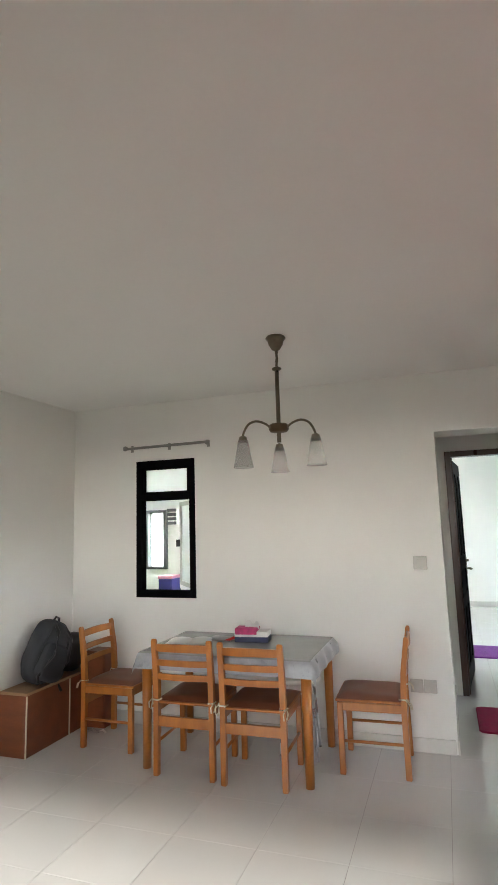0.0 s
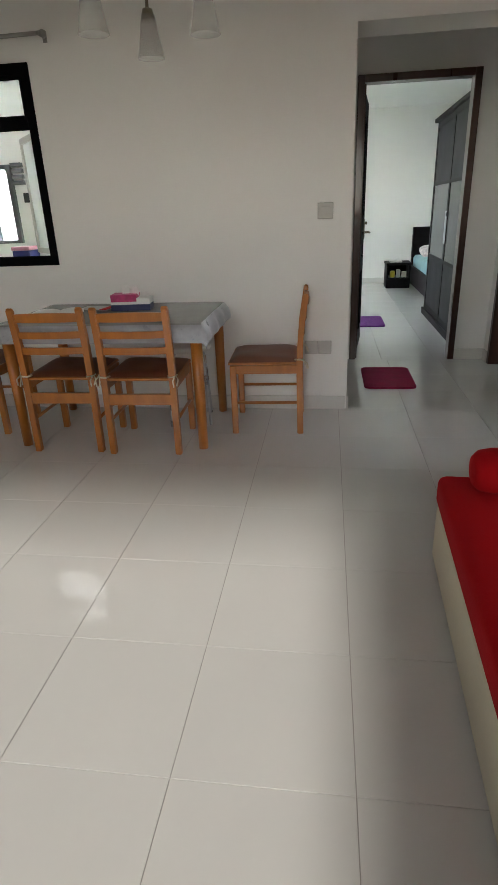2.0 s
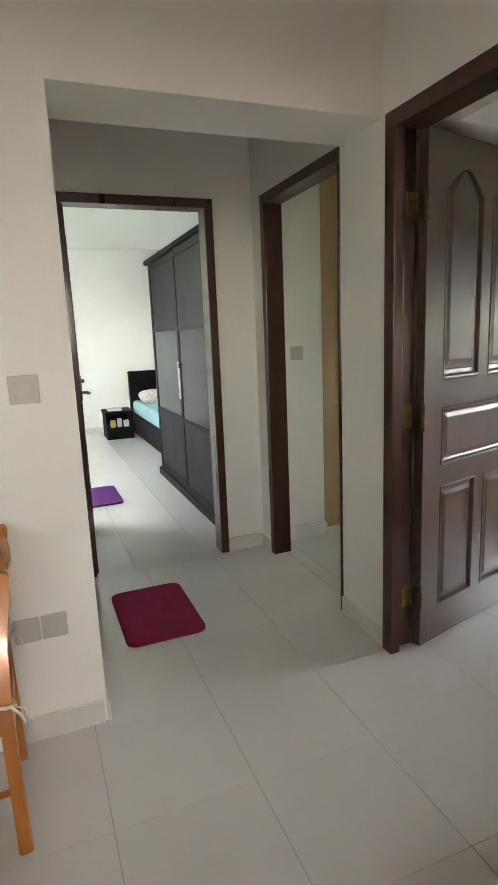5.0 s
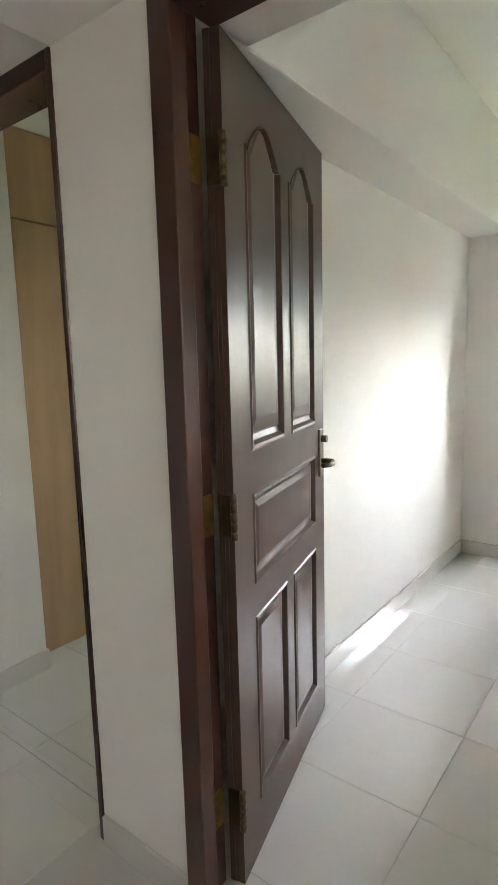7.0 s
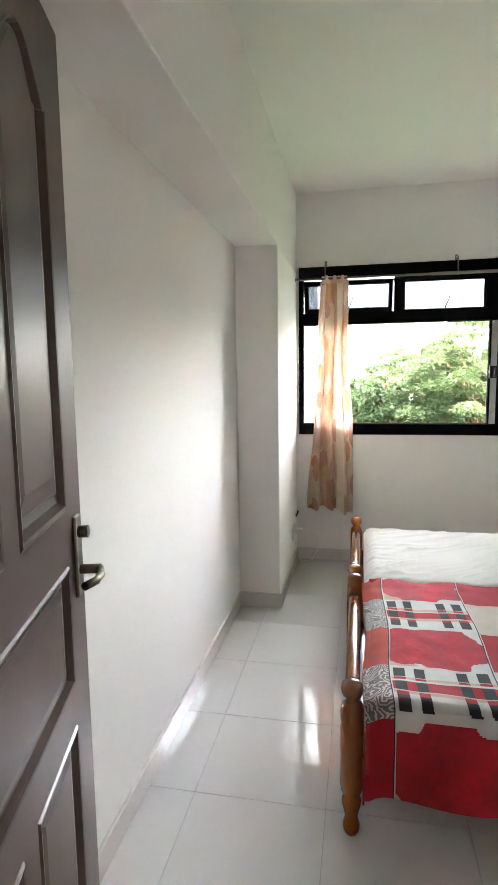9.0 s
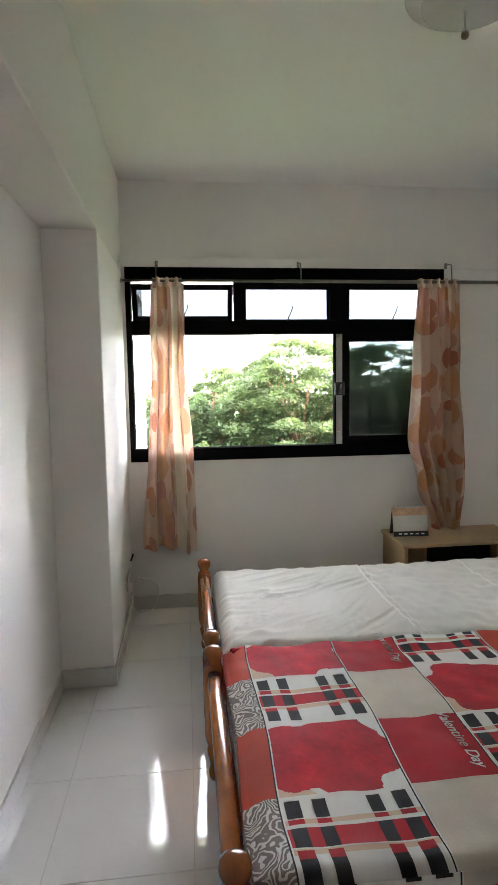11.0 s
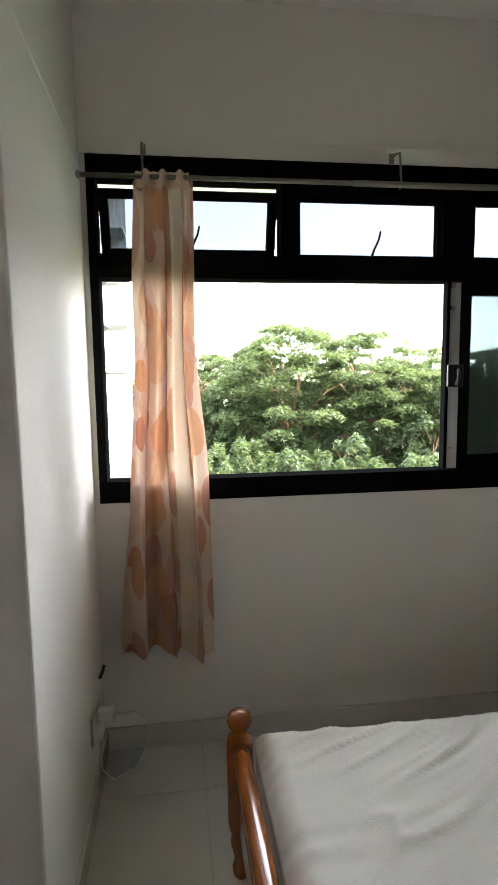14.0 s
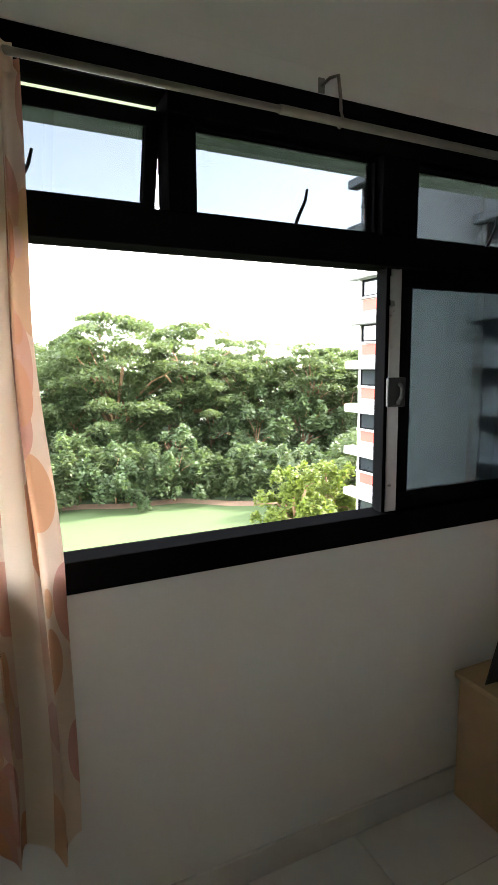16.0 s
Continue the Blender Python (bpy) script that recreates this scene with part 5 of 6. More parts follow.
def patch(a, b):
    """Cloth index at b metres from the foot edge and a metres from the hanging hem."""
    row, fa = divmod(a - 0.245, 0.266)
    row = int(row)
    col = max(i for i, c in enumerate(COLS[:-1]) if b >= c)
    fb = b - COLS[col]
    width = COLS[col + 1] - COLS[col]
    if col > 0 and fb < 0.007:
        return 4 if fb < 0.0035 else 3
    kind = col % 4
    odd = row % 2 == 0
    if kind == 0:
        return 7 if odd else (0 if row < 0 else 2)
    if kind == 2:
        return 5 if odd else 0
    checks = odd if kind == 1 else not odd
    if checks:
        ub, ua = fb / width, fa / 0.266
        stripe = any(abs(ub - s) < 0.055 for s in (0.1, 0.9)) or any(abs(ub - s) < 0.05 for s in (0.30, 0.70))
        band = any(abs(ua - s) < 0.10 for s in (0.2, 0.52, 0.84))
        if stripe and band:
            return 4
        if abs(ua - 0.52) < 0.10 or (stripe and 0.3 < ua < 0.38):
            return 0
        if stripe and (0.66 < ua < 0.72):
            return 0
        if abs(ua - 0.37) < 0.03 or abs(ua - 0.69) < 0.03:
            return 6
        return 3
    ub, ua = (fb / width - 0.5) * 2, (fa / 0.266 - 0.5) * 2
    ang, rad = math.atan2(ua, ub), math.hypot(ua * 0.95, ub * 0.9)
    petal = 1.06 + 0.13 * math.sin(5 * ang + col + row) + 0.05 * math.sin(11 * ang + row)
    return 1 if rad < petal else (3 if fb + fa > 0.1 else 6)


QX0, QX1, QY1, QZ = 2.742, 3.72, 3.978, 0.448
HANG = 0.28


def quilt_point(a, b):
    # a runs from the hem that hangs on the door side, across the bed to the other bed
    tuck = max(0.0, 0.07 - b)  # the foot edge is tucked down behind the rail
    b = max(0.0, b - 0.07)
    y = QY1 - b + (0.014 if tuck else 0.0)
    wob = -tuck + 0.010 * noise.noise(Vector((a * 5, b * 5, 9))) + 0.004 * noise.noise(Vector((a * 15, b * 15, 5)))
    soft = max(0.0, 1 - b / 0.05) ** 2 * 0.02
    if a < HANG:
        s = (HANG - a)
        return (QX0 - 0.012 - 0.018 * math.sin(s * 6) + 0.014 * math.sin(b * 13 + 1) * s / HANG, y, QZ - s - 0.012 * math.sin(b * 8) * s - soft - tuck * 0.2)
    t = a - HANG
    bend = 0.02 * max(0.0, 1 - t / 0.035) ** 2
    far = 0.006 * max(0.0, 1 - (QX1 - QX0 - t) / 0.08) * (1 + math.sin(b * 21))
    return (QX0 + t, y + 0.006 * math.sin(t * 9), QZ + wob - bend + far - soft)


bm = bmesh.new()
NA, NB = 340, 520
span_a = HANG + QX1 - QX0
add_sheet(bm, NA, NB, lambda u, v: quilt_point(u * span_a, v * 1.86))
bm.faces.ensure_lookup_table()
for k, f in enumerate(bm.faces):
    j, i = divmod(k, NA)
    f.material_index = patch((i + 0.5) / NA * span_a, (j + 0.5) / NB * 1.86)
quilt = thing("patchwork_quilt", "red, white and black patchwork quilt spread over the bed", "quilt")
ob = new("patchwork", mesh_of("patchwork", bm, *CLOTHS))
ob.parent = quilt
th = ob.modifiers.new("thickness", "SOLIDIFY")
th.thickness, th.offset = 0.006, -1
bm = bmesh.new()
add_tube(bm, [(3.70 + 0.012 * math.sin(i * 1.3), 3.962 - i * 0.035, 0.446 + 0.005 * math.sin(i * 0.9)) for i in range(6)], lambda u: 0.003 + 0.016 * (1 - u) ** 1.5 * (0.8 + 0.2 * math.sin(u * 23)), 10)
part("rolled_edge", bm, Q_RED, quilt, "bunched crimson edge of the quilt")


def writing(text, size, m, material, parent, shear=0.25):
    cu = bpy.data.curves.new("lettering", "FONT")
    cu.body, cu.size, cu.shear, cu.align_x, cu.align_y, cu.extrude = text, size, shear, "CENTER", "CENTER", 0.0006
    cu.materials.append(material)
    ob = new("lettering", cu)
    ob.parent, ob.matrix_basis = parent, m
    return ob


for row in (1, 3):
    a = 0.245 + 0.266 * (row + 0.5) - HANG
    for c in (2, 6):
        writing("Valentine Day", 0.042, pose(QX0 + a, QY1 - (COLS[c] + COLS[c + 1]) / 2, QZ + 0.0165, 0, 0, 180), Q_WHITE, quilt)


# curtains
def curtain_cloth(name):
    m = material(name, (0.68, 0.55, 0.40), 0.9, vary=0.08, scale=9, fine=300, bump=0.15)
    nt = m.node_tree
    n, ln = nt.nodes, nt.links
    uv = n.new("ShaderNodeUVMap")
    mp = n.new("ShaderNodeMapping")
    mp.inputs["Scale"].default_value = (1, 0.8, 1)
    ln.new(uv.outputs["UV"], mp.inputs["Vector"])
    prev = (0.72, 0.55, 0.43, 1)
    last = None
    for k, (sc, colors, cut) in enumerate(((5.2, ((0.64, 0.40, 0.25), (0.62, 0.35, 0.26), (0.68, 0.48, 0.40)), 0.6), (6.3, ((0.60, 0.30, 0.16), (0.60, 0.31, 0.24), (0.66, 0.36, 0.21)), 0.5), (7.4, ((0.52, 0.22, 0.14), (0.62, 0.32, 0.20), (0.62, 0.40, 0.33)), 0.42))):
        vo = n.new("ShaderNodeTexVoronoi")
        vo.inputs["Scale"].default_value = sc
        vo.inputs["Randomness"].default_value = 0.8
        shift = n.new("ShaderNodeVectorMath")
        shift.inputs[1].default_value = (0.37 * k, 0.53 * k, 0)
        ln.new(mp.outputs["Vector"], shift.inputs[0])
        ln.new(shift.outputs["Vector"], vo.inputs["Vector"])
        less = n.new("ShaderNodeMath")
        less.operation = "LESS_THAN"
        less.inputs[1].default_value = cut
        ln.new(vo.outputs["Distance"], less.inputs[0])
        sep = n.new("ShaderNodeSeparateColor")
        ln.new(vo.outputs["Color"], sep.inputs["Color"])
        ramp = n.new("ShaderNodeValToRGB")
        ramp.color_ramp.interpolation = "CONSTANT"
        ramp.color_ramp.elements[0].color = (*colors[0], 1)
        ramp.color_ramp.elements[1].position, ramp.color_ramp.elements[1].color = 0.33, (*colors[1], 1)
        e = ramp.color_ramp.elements.new(0.66)
        e.color = (*colors[2], 1)
        ln.new(sep.outputs["Red"], ramp.inputs["Fac"])
        keep = n.new("ShaderNodeMath")
        keep.operation = "GREATER_THAN"
        keep.inputs[1].default_value = 0.3 + 0.08 * k
        ln.new(sep.outputs["Green"], keep.inputs[0])
        fac = n.new("ShaderNodeMath")
        fac.operation = "MULTIPLY"
        ln.new(less.outputs[0], fac.inputs[0])
        ln.new(keep.outputs[0], fac.inputs[1])
        mix = n.new("ShaderNodeMix")
        mix.data_type = "RGBA"
        ln.new(fac.outputs[0], mix.inputs["Factor"])
        if last is None:
            mix.inputs["A"].default_value = prev
        else:
            ln.new(last, mix.inputs["A"])
        ln.new(ramp.outputs["Color"], mix.inputs["B"])
        last = mix.outputs["Result"]
    b, out = n["Principled BSDF"], n["Material Output"]
    # a plain cream selvedge runs down the cloth
    across, wrap, band, hem = n.new("ShaderNodeSeparateXYZ"), n.new("ShaderNodeMath"), n.new("ShaderNodeMath"), n.new("ShaderNodeMix")
    ln.new(uv.outputs["UV"], across.inputs["Vector"])
    wrap.operation, band.operation, hem.data_type = "SUBTRACT", "COMPARE", "RGBA"
    wrap.inputs[1].default_value = 0.7
    band.inputs[1].default_value, band.inputs[2].default_value = 0.585, 0.05
    ln.new(across.outputs["X"], wrap.inputs[0])
    ln.new(wrap.outputs[0], band.inputs[0])
    ln.new(band.outputs[0], hem.inputs["Factor"])
    ln.new(last, hem.inputs["A"])
    hem.inputs["B"].default_value = (0.80, 0.71, 0.57, 1)
    last = hem.outputs["Result"]
    ln.new(last, b.inputs["Base Color"])
    tr, sh = n.new("ShaderNodeBsdfTranslucent"), n.new("ShaderNodeMixShader")
    ln.new(last, tr.inputs["Color"])
    sh.inputs["Fac"].default_value = 0.15
    ln.new(b.outputs["BSDF"], sh.inputs[1])
    ln.new(tr.outputs["BSDF"], sh.inputs[2])
    ln.new(sh.outputs["Shader"], out.inputs["Surface"])
    return m


CURTAIN = curtain_cloth("printed_curtain_cotton")


def curtain(label, edges, folds, seed, foot=None):
    """edges: (z, y0, y1) from the top down; the cloth hangs in folds between them."""
    t = thing("curtain", label, "curtain", group="bedroom curtains")
    bm = bmesh.new()
    uvl = bm.loops.layers.uv.new("UVMap")
    nu, nv = 120, 60

    def at(z):
        for (za, a0, a1), (zb, b0, b1) in zip(edges, edges[1:]):
            if zb <= z <= za:
                k = (za - z) / (za - zb)
                k = k * k * (3 - 2 * k)
                return a0 + (b0 - a0) * k, a1 + (b1 - a1) * k
        return edges[-1][1:]

    top, bottom = edges[0][0], edges[-1][0]

    def place(u, v):
        hem = bottom + 0.018 * math.sin(u * folds * 2 * math.pi + seed + 1.6) + 0.02 * math.sin(u * 5)
        z = top + (hem - top) * v
        y0, y1 = at(max(z, bottom))
        ph = u * folds * 2 * math.pi + 0.6 * math.sin(v * 3 + seed) + seed
        amp = 0.016 + 0.026 * min(1.0, v * 2.2)
        x = WX - 0.088 + amp * math.sin(ph) + 0.008 * math.sin(2.3 * ph + v * 4)
        y = y1 + (y0 - y1) * u + 0.012 * math.sin(ph * 1.0 + 1.3) + 0.006 * math.sin(v * 9 + u * 5)
        if foot:
            x -= foot * max(0.0, v - 0.75) ** 2 * 8
        return (min(x, WX - 0.025), y, z)

    add_sheet(bm, nu, nv, place)
    bm.faces.ensure_lookup_table()
    for k, f in enumerate(bm.faces):
        j, i = divmod(k, nu)
        for lp, (du, dv) in zip(f.loops, ((0, 0), (1, 0), (1, 1), (0, 1))):
            lp[uvl].uv = ((i + du) / nu * 0.85 + seed, (j + dv) / nv * 1.6)
    part("cloth", bm, CURTAIN, t)
    bm = bmesh.new()
    add_sheet(bm, 60, 3, lambda u, v: (WX - 0.098 + 0.014 * math.sin(u * folds * 2 * math.pi + seed), at(top)[1] + (at(top)[0] - at(top)[1]) * u, top - 0.03 + 0.052 * v + 0.003 * math.sin(u * 40)))
    part("heading", bm, CURTAIN, t, "gathered heading round the rod")


curtain("cream curtain printed with orange and pink leaves, drawn aside", [(2.04, 4.11, 4.285), (1.6, 4.105, 4.30), (1.0, 4.075, 4.335), (0.40, 4.05, 4.375)], 3.2, 0.7)
curtain("cream leaf-print curtain bunched over the low cabinet", [(2.04, 2.37, 2.64), (1.5, 2.33, 2.66), (1.08, 2.30, 2.68), (0.75, 2.30, 2.60), (0.47, 2.34, 2.50)], 5, 2.1, 0.02)
RODM = material("dull_rod_metal", (0.22, 0.20, 0.17), 0.35, vary=0.15, scale=8, metal=0.8)
cr = thing("curtain_rod", "thin metal curtain rod across the window", "curtain rod")
part("pole", rods(((WX - 0.094, 1.72, 2.045), (WX - 0.094, 4.462, 2.045), 0.008)), RODM, cr)
part("sleeve", rods(((WX - 0.094, 1.72, 2.045), (WX - 0.094, 3.55, 2.045), 0.0105)), RODM, cr)
for y in (4.26, 3.385, 2.42):
    bm = boxes((WX - 0.014, WX - 0.0095, y - 0.009, y + 0.009, 2.143, 2.178), bevel=0.001)
    add_tube(bm, [(WX - 0.012, y, 2.16), (WX - 0.05, y, 2.162), (WX - 0.086, y, 2.152), (WX - 0.096, y, 2.10), (WX - 0.098, y, 2.07), (WX - 0.105, y, 2.05), (WX - 0.09, y, 2.032)], 0.0042, 8)
    part("bracket", bm, RODM, cr)
bm = bmesh.new()
add_lathe(bm, [(0.004, -0.008), (0.013, -0.004), (0.013, 0.004), (0.004, 0.008)], seg=12)
bmesh.ops.transform(bm, matrix=Matrix.Translation((WX - 0.094, 4.464, 2.045)) @ Matrix.Rotation(radians(90), 4, "X"), verts=bm.verts)
part("end_cap", bm, STEEL, cr)

# low cabinet with a desk calendar
dk = thing("low_cabinet", "pale beech low cabinet with an open dark shelf", "cabinet")
part("top", boxes((4.885, 5.278, 2.05, 2.845, 0.435, 0.455), bevel=0.003), DESKWOOD, dk)
part("side_panel", boxes((4.90, 5.27, 2.81, 2.83, 0, 0.435), bevel=0.002), DESKWOOD, dk)
part("side_panel", boxes((4.90, 5.27, 2.065, 2.085, 0, 0.435), bevel=0.002), DESKWOOD, dk)
part("divider", boxes((4.905, 5.26, 2.69, 2.705, 0.06, 0.435), bevel=0.001), DESKWOOD, dk)
part("back_panel", boxes((5.26, 5.27, 2.085, 2.81, 0.0, 0.435)), BLACKWOOD, dk)
part("shelf", boxes((4.91, 5.26, 2.085, 2.69, 0.055, 0.07), (4.91, 5.26, 2.705, 2.81, 0.055, 0.07)), DESKWOOD, dk)
cal = thing("desk_calendar", "white tent desk calendar with a black base", "calendar", pose(5.12, 2.715, 0.4555, 0, 0, 86))
for s in (-1, 1):
    bm = bmesh.new()
    add_box(bm, -0.11, 0.11, -0.0015, 0.0015, 0, 0.185, m=Matrix.Translation((0, s * 0.045, 0)) @ Matrix.Rotation(radians(s * 14), 4, "X"))
    part("page" if s > 0 else "back_board", bm, PAPER if s > 0 else BLACKPLASTIC, cal)
tilt = Matrix.Translation((0, 0.045, 0)) @ Matrix.Rotation(radians(14), 4, "X")
bm = bmesh.new()
add_box(bm, -0.11, 0.11, 0.0022, 0.0035, 0.13, 0.18, m=tilt)
part("picture_band", bm, material("peach_print", (0.65, 0.42, 0.28), 0.6, vary=0.3, scale=18), cal)
bm = bmesh.new()
add_box(bm, -0.11, 0.11, 0.0025, 0.004, 0.0, 0.032, m=tilt)
part("black_footer", bm, BLACKPLASTIC, cal)
bm = bmesh.new()
for i in range(5):
    add_box(bm, -0.085 + i * 0.036, -0.065 + i * 0.036, 0.0042, 0.0048, 0.012, 0.02, m=tilt)
part("print_marks", bm, PAPER, cal)
bm = bmesh.new()
for i in range(14):
    x = -0.1 + i * 0.0154
    add_tube(bm, [(x, 0.008 * math.cos(k * 0.7), 0.183 + 0.008 * math.sin(k * 0.7)) for k in range(10)], 0.0012, 4)
part("wire_binding", bm, STEEL, cal)

# socket with plug and charger cable beside the column
sk = thing("wall_socket", "white double socket low on the column", "socket", pose(5.05, 4.4735, 0.275))
part("plate", boxes((-0.075, 0.075, -0.009, 0, -0.045, 0.045), bevel=0.003), WHITEPLASTIC, sk)
pg = thing("charger_plug", "white charger plug with a hanging cable", "plug", pose(5.08, 4.464, 0.275))
part("body", boxes((-0.02, 0.02, -0.055, 0, -0.02, 0.02), bevel=0.006), WHITEPLASTIC, pg)
bm = bmesh.new()
add_rod(bm, (0.0, -0.055, 0), (0, -0.085, -0.004), 0.006)
add_tube(bm, [(0, -0.083, -0.004), (0.02, -0.12, -0.01), (0.06, -0.16, -0.07), (0.07, -0.16, -0.15), (0.03, -0.12, -0.22), (-0.04, -0.05, -0.21), (-0.07, -0.018, -0.15), (-0.05, -0.012, -0.06)], 0.003, 6)
part("cable", bm, WHITEPLASTIC, pg)
bm = bmesh.new()
add_tube(bm, [(5.16, 4.465, 0.36), (5.17, 4.455, 0.38), (5.175, 4.45, 0.40)], 0.006, 6)
solid("cable_hook", bm, BLACKPLASTIC, "small black hook on the column", "hook")

# ceiling lamp
cl2 = thing("ceiling_lamp", "frosted glass dish ceiling lamp with three dark knobs", "ceiling lamp", pose(3.52, 3.19, 0))
bm = bmesh.new()
add_lathe(bm, [(0.10, 2.649), (0.10, 2.62), (0.06, 2.61)], seg=28)
part("base", bm, WHITEPLASTIC, cl2)
bm = bmesh.new()
prof = [(0.01, 2.545), (0.08, 2.549), (0.13, 2.560), (0.155, 2.572)]
add_lathe(bm, prof + [(0.155, 2.575), (0.13, 2.564), (0.08, 2.553), (0.01, 2.549)], seg=40)
part("frosted_dish", bm, SHADE, cl2)
bm = bmesh.new()
add_lathe(bm, [(0.156, 2.572), (0.185, 2.590), (0.205, 2.607), (0.205, 2.611), (0.185, 2.594), (0.156, 2.576)], seg=40)
part("clear_rim", bm, SHADE, cl2, "clear glass rim")
for a in (100, 220, 340):
    bm = bmesh.new()
    x, y = 0.18 * math.cos(radians(a)), 0.18 * math.sin(radians(a))
    add_rod(bm, (x, y, 2.649), (x, y, 2.575), 0.005)
    add_lathe(bm, [(0.004, 2.560), (0.012, 2.565), (0.014, 2.575), (0.011, 2.585), (0.004, 2.588)], x, y, 0, 14)
    part("knob", bm, BRONZE, cl2)

# ---- neighbouring blocks ----
RENDER = material("white_block_render", (0.38, 0.375, 0.37), 0.9, vary=0.08, scale=0.25, fine=4, bump=0.1)
LEDGE = material("grey_concrete_ledge", (0.30, 0.30, 0.305), 0.9, vary=0.12, scale=0.6, fine=5, bump=0.2)
CORAL = material("coral_red_panel", (0.30, 0.06, 0.042), 0.8, vary=0.1, scale=0.8)
DARKGLASS = material("dark_window_glass", (0.02, 0.024, 0.028), 0.06, vary=0.1, scale=1.0, bump=0.0)
FLOOR_H, BASE_Z = 2.8, G
blk = thing("apartment_block", "white high-rise block with grey ledges and coral panels", "apartment block")
BX, BY = 29.0, -18.3
part("wall", boxes((BX, 34.2, -23.2, BY, G, G + 42), (26.0, 34.2, -60, -23.2, G, G + 42)), RENDER, blk)
part("roof", boxes((BX - 0.4, 34.6, -23.2, BY + 0.4, G + 42, G + 43), (25.6, 34.6, -60, -22.8, G + 43.0, G + 44)), LEDGE, blk)
for fl in range(1, 15):
    z = BASE_Z + fl * FLOOR_H
    # end bay that looks across the lawn
    part("ledge", boxes((BX + 0.9, BX + 5.6, BY, BY + 0.85, z + 1.95, z + 2.5), bevel=0.12), LEDGE, blk)
    part("sill", boxes((BX + 1.3, BX + 5.0, BY, BY + 0.25, z + 0.78, z + 0.9), bevel=0.02), LEDGE, blk)
    w = part("window", boxes((BX + 1.5, BX + 4.8, BY + 0.02, BY + 0.12, z + 0.9, z + 0.98), (BX + 1.5, BX + 4.8, BY + 0.02, BY + 0.12, z + 1.87, z + 1.95), (BX + 1.5, BX + 1.6, BY + 0.02, BY + 0.12, z + 0.98, z + 1.87), (BX + 4.7, BX + 4.8, BY + 0.02, BY + 0.12, z + 0.98, z + 1.87), (BX + 3.1, BX + 3.2, BY + 0.02, BY + 0.12, z + 0.98, z + 1.87)), BLACKMETAL, blk)
    part("pane", boxes((BX + 1.6, BX + 4.7, BY + 0.03, BY + 0.06, z + 0.98, z + 1.87)), DARKGLASS, w)
    part("coral_panel", boxes((BX + 1.5, BX + 4.8, BY + 0.01, BY + 0.06, z + 0.05, z + 0.72), bevel=0.01), CORAL, blk)
    # joint line on the blank gable, and the bay beside it
    part("joint", boxes((BX - 0.012, BX + 0.01, -22.4, -20.2, z + 2.7, z + 2.74)), LEDGE, blk)
    part("ledge", boxes((26.2, BX + 0.0, -23.2, -22.35, z + 1.95, z + 2.5), bevel=0.12), LEDGE, blk)
    w = part("window", boxes((26.7, 28.5, -23.19, -23.08, z + 0.9, z + 0.98), (26.7, 28.5, -23.19, -23.08, z + 1.87, z + 1.95), (26.7, 26.8, -23.19, -23.08, z + 0.98, z + 1.87), (28.4, 28.5, -23.19, -23.08, z + 0.98, z + 1.87)), BLACKMETAL, blk)
    part("pane", boxes((26.8, 28.4, -23.18, -23.15, z + 0.98, z + 1.87)), DARKGLASS, w)
    part("sill", boxes((26.6, 28.6, -23.2, -22.95, z + 0.78, z + 0.9), bevel=0.02), LEDGE, blk)
FLIGHT = material("grey_stair_concrete", (0.13, 0.13, 0.135), 0.9, vary=0.15, scale=0.8, fine=5)
tw = thing("stair_tower", "white open stair tower with railings and slanting flights", "apartment block")
TX, TY = 38.0, 6.9
part("wall", boxes((TX + 2.4, TX + 2.7, TY, TY + 9, G, G + 42), (TX, TX + 2.4, TY + 4.6, TY + 5.0, G, G + 42)), RENDER, tw)
for fl in range(0, 15):
    z = BASE_Z + fl * FLOOR_H
    part("landing", boxes((TX - 0.1, TX + 2.4, TY, TY + 1.3, z - 0.18, z), bevel=0.02), RENDER, tw)
    bm = bmesh.new()
    add_box(bm, TX + 0.1, TX + 1.2, 0, 3.6, -0.12, 0.12, m=Matrix.Translation((0, TY + 1.2, z)) @ Matrix.Rotation(math.atan2(FLOOR_H / 2, 3.2), 4, "X"))
    add_box(bm, TX + 1.25, TX + 2.3, 0, 3.6, -0.12, 0.12, m=Matrix.Translation((0, TY + 1.2, z + FLOOR_H)) @ Matrix.Rotation(-math.atan2(FLOOR_H / 2, 3.2), 4, "X"))
    part("flight", bm, FLIGHT, tw)
    rail = part("railing", boxes((TX - 0.08, TX - 0.02, TY, TY + 1.3, z + 0.95, z + 1.02)), RENDER, tw)
    for k in range(9):
        part("baluster", boxes((TX - 0.07, TX - 0.03, TY + 0.02 + k * 0.155, TY + 0.06 + k * 0.155, z, z + 0.95)), RENDER, rail)


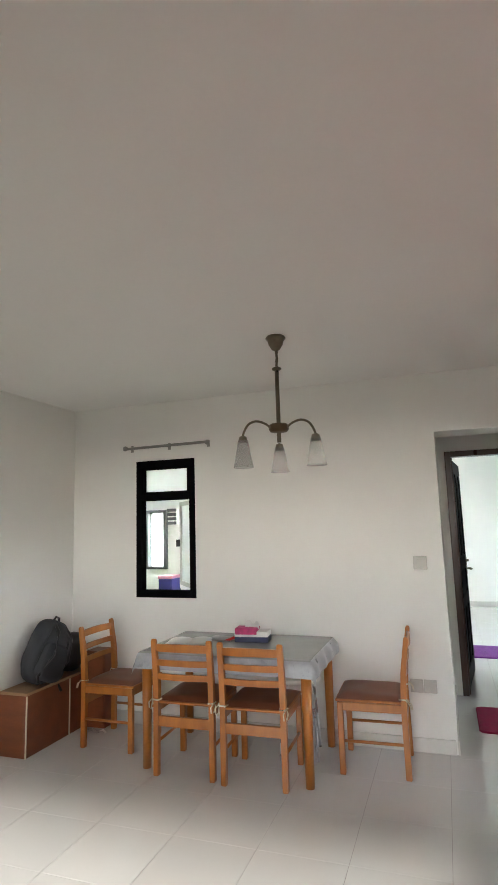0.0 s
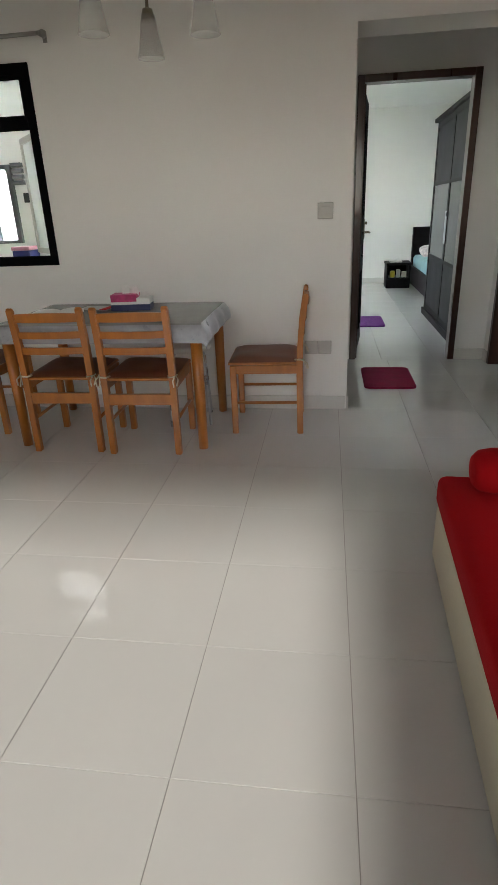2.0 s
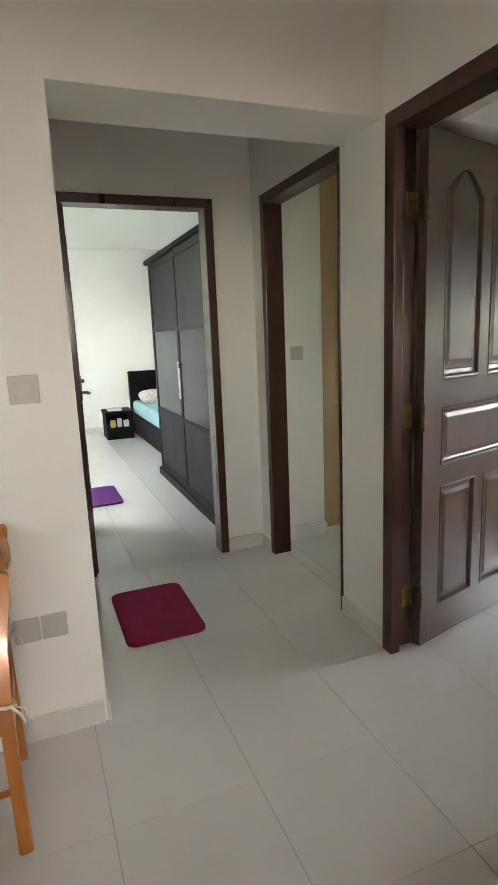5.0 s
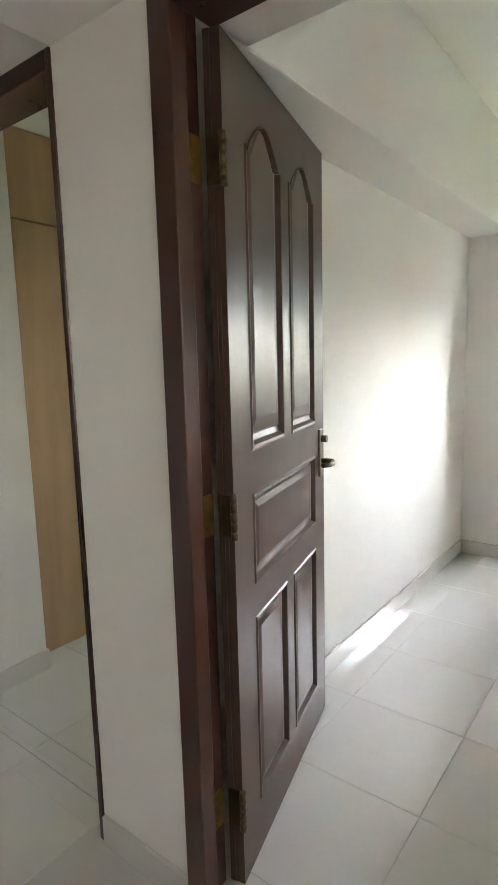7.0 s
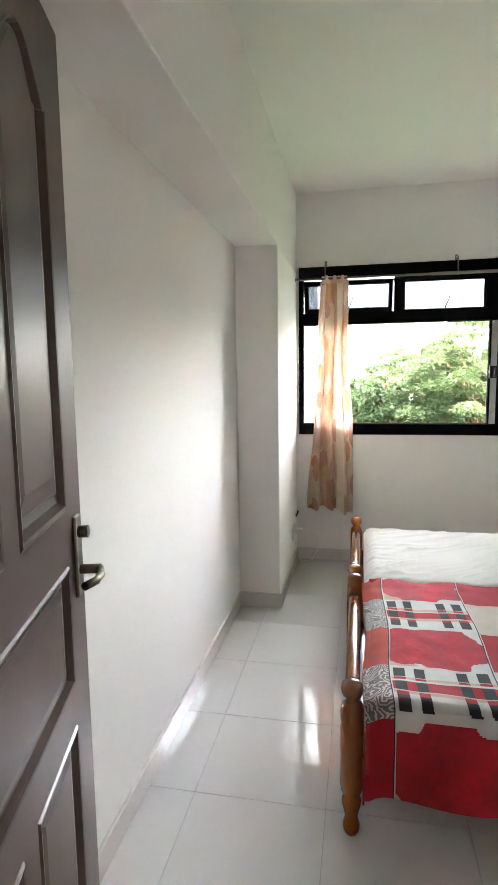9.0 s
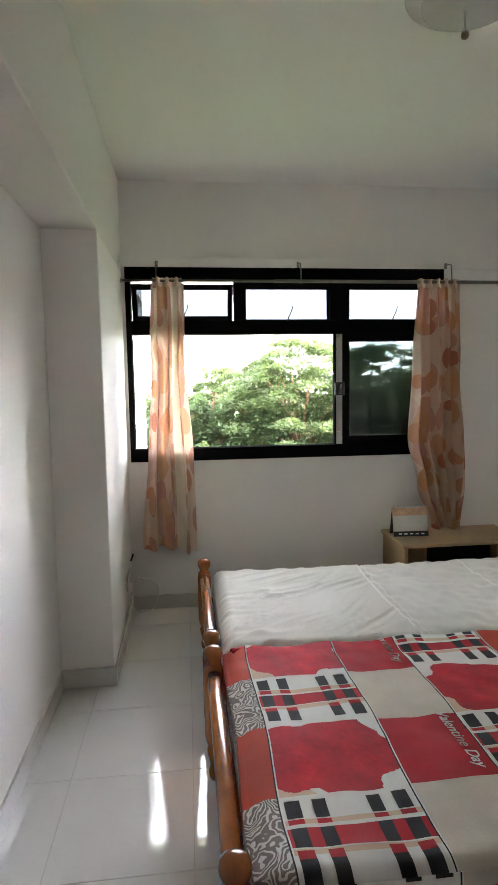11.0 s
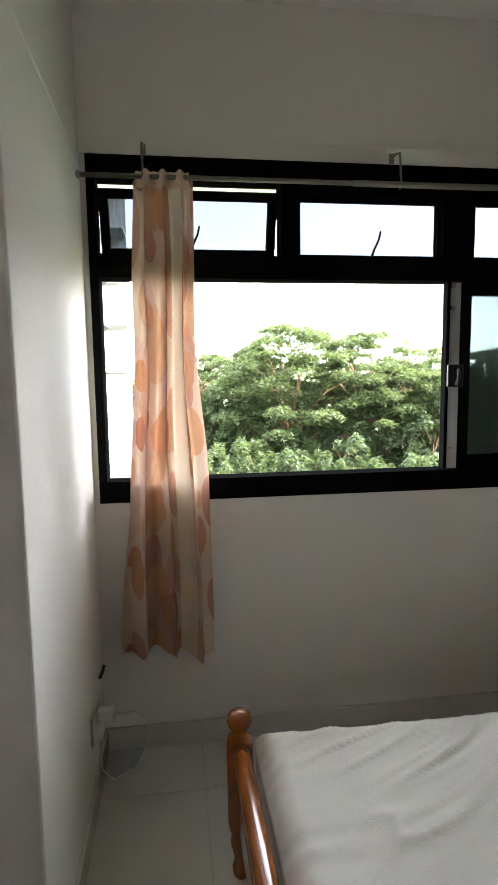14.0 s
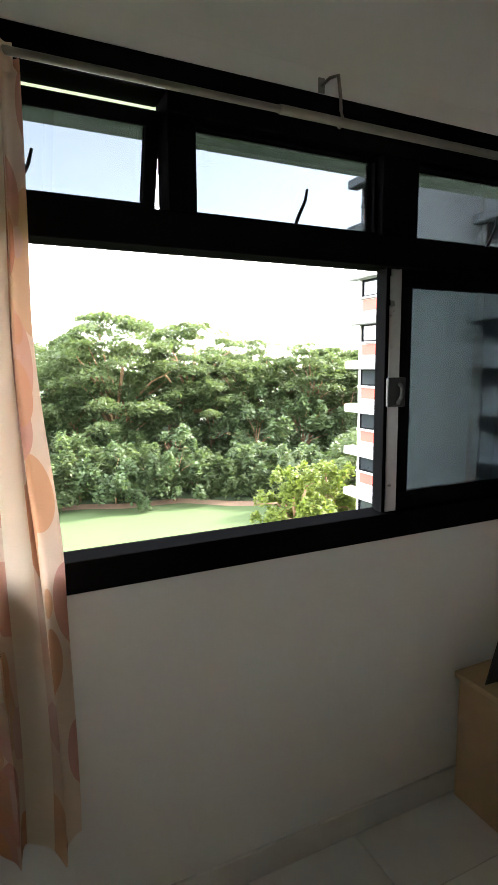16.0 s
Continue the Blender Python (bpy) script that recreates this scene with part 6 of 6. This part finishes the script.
# ---- tiled floors ----
def tiled_floor(name, areas, pitch, ox, oy, label):
    """Grout bed with one bevelled tile a grid cell, cut to the areas (x0, x1, y0, y1)."""
    bed = solid(name, boxes(*[(x0, x1, y0, y1, -0.12, -0.0025) for x0, x1, y0, y1 in areas]), GROUT, label, "floor", "structure")
    gap, cross, made = 0.0011, 0.0005, {}
    for x0, x1, y0, y1 in areas:
        for i in range(math.floor((x0 - ox) / pitch), math.ceil((x1 - ox) / pitch)):
            for j in range(math.floor((y0 - oy) / pitch), math.ceil((y1 - oy) / pitch)):
                a0, a1 = max(x0, ox + i * pitch + gap), min(x1, ox + (i + 1) * pitch - gap)
                b0, b1 = max(y0, oy + j * pitch + cross), min(y1, oy + (j + 1) * pitch - cross)
                if a1 - a0 < 0.01 or b1 - b0 < 0.01:
                    continue
                w, h = round((a1 - a0) / 2, 4), round((b1 - b0) / 2, 4)
                if (w, h) not in made:
                    bm, e = bmesh.new(), 0.0006
                    low = [bm.verts.new((sx * w, sy * h, -0.006)) for sx, sy in ((-1, -1), (1, -1), (1, 1), (-1, 1))]
                    top = [bm.verts.new((sx * w, sy * h, -e)) for sx, sy in ((-1, -1), (1, -1), (1, 1), (-1, 1))]
                    flat = [bm.verts.new((sx * (w - e), sy * (h - e), 0)) for sx, sy in ((-1, -1), (1, -1), (1, 1), (-1, 1))]
                    for p, q in ((low, top), (top, flat)):
                        for k in range(4):
                            bm.faces.new((p[k], p[(k + 1) % 4], q[(k + 1) % 4], q[k]))
                    bm.faces.new(flat)
                    made[w, h] = mesh_of("tile", bm, TILE)
                ob = new("tile", made[w, h])
                ob.location = ((a0 + a1) / 2, (b0 + b1) / 2, 0)
                ob.parent = bed
    return bed


LIV = "glossy pale grey-white ceramic tile floor with thin joints"
tiled_floor("floor_living", [(-2.76, 1.37, -0.9, 4.5), (0.2, 1.37, 4.5, 5.8), (1.37, 1.47, 4.81, 5.665)], 0.4325, 0.15, 1.852, LIV)
tiled_floor("floor_bedroom", [(1.37, 1.47, 3.52, 4.466), (1.47, WX, 1.6, 4.72)], 0.4375, 1.535, 4.112, "glossy pale tile floor of the bedroom")
tiled_floor("floor_study", [(1.47, 5.294, 4.8, 5.905)], 0.4375, 1.535, 4.90, "glossy pale tile floor of the study")
tiled_floor("floor_master", [(-2.2, 1.81, 5.8, 11.0), (1.81, 4.1, 6.7, 11.0)], 0.4375, 0.1, 5.90, "glossy pale tile floor of the far bedroom")
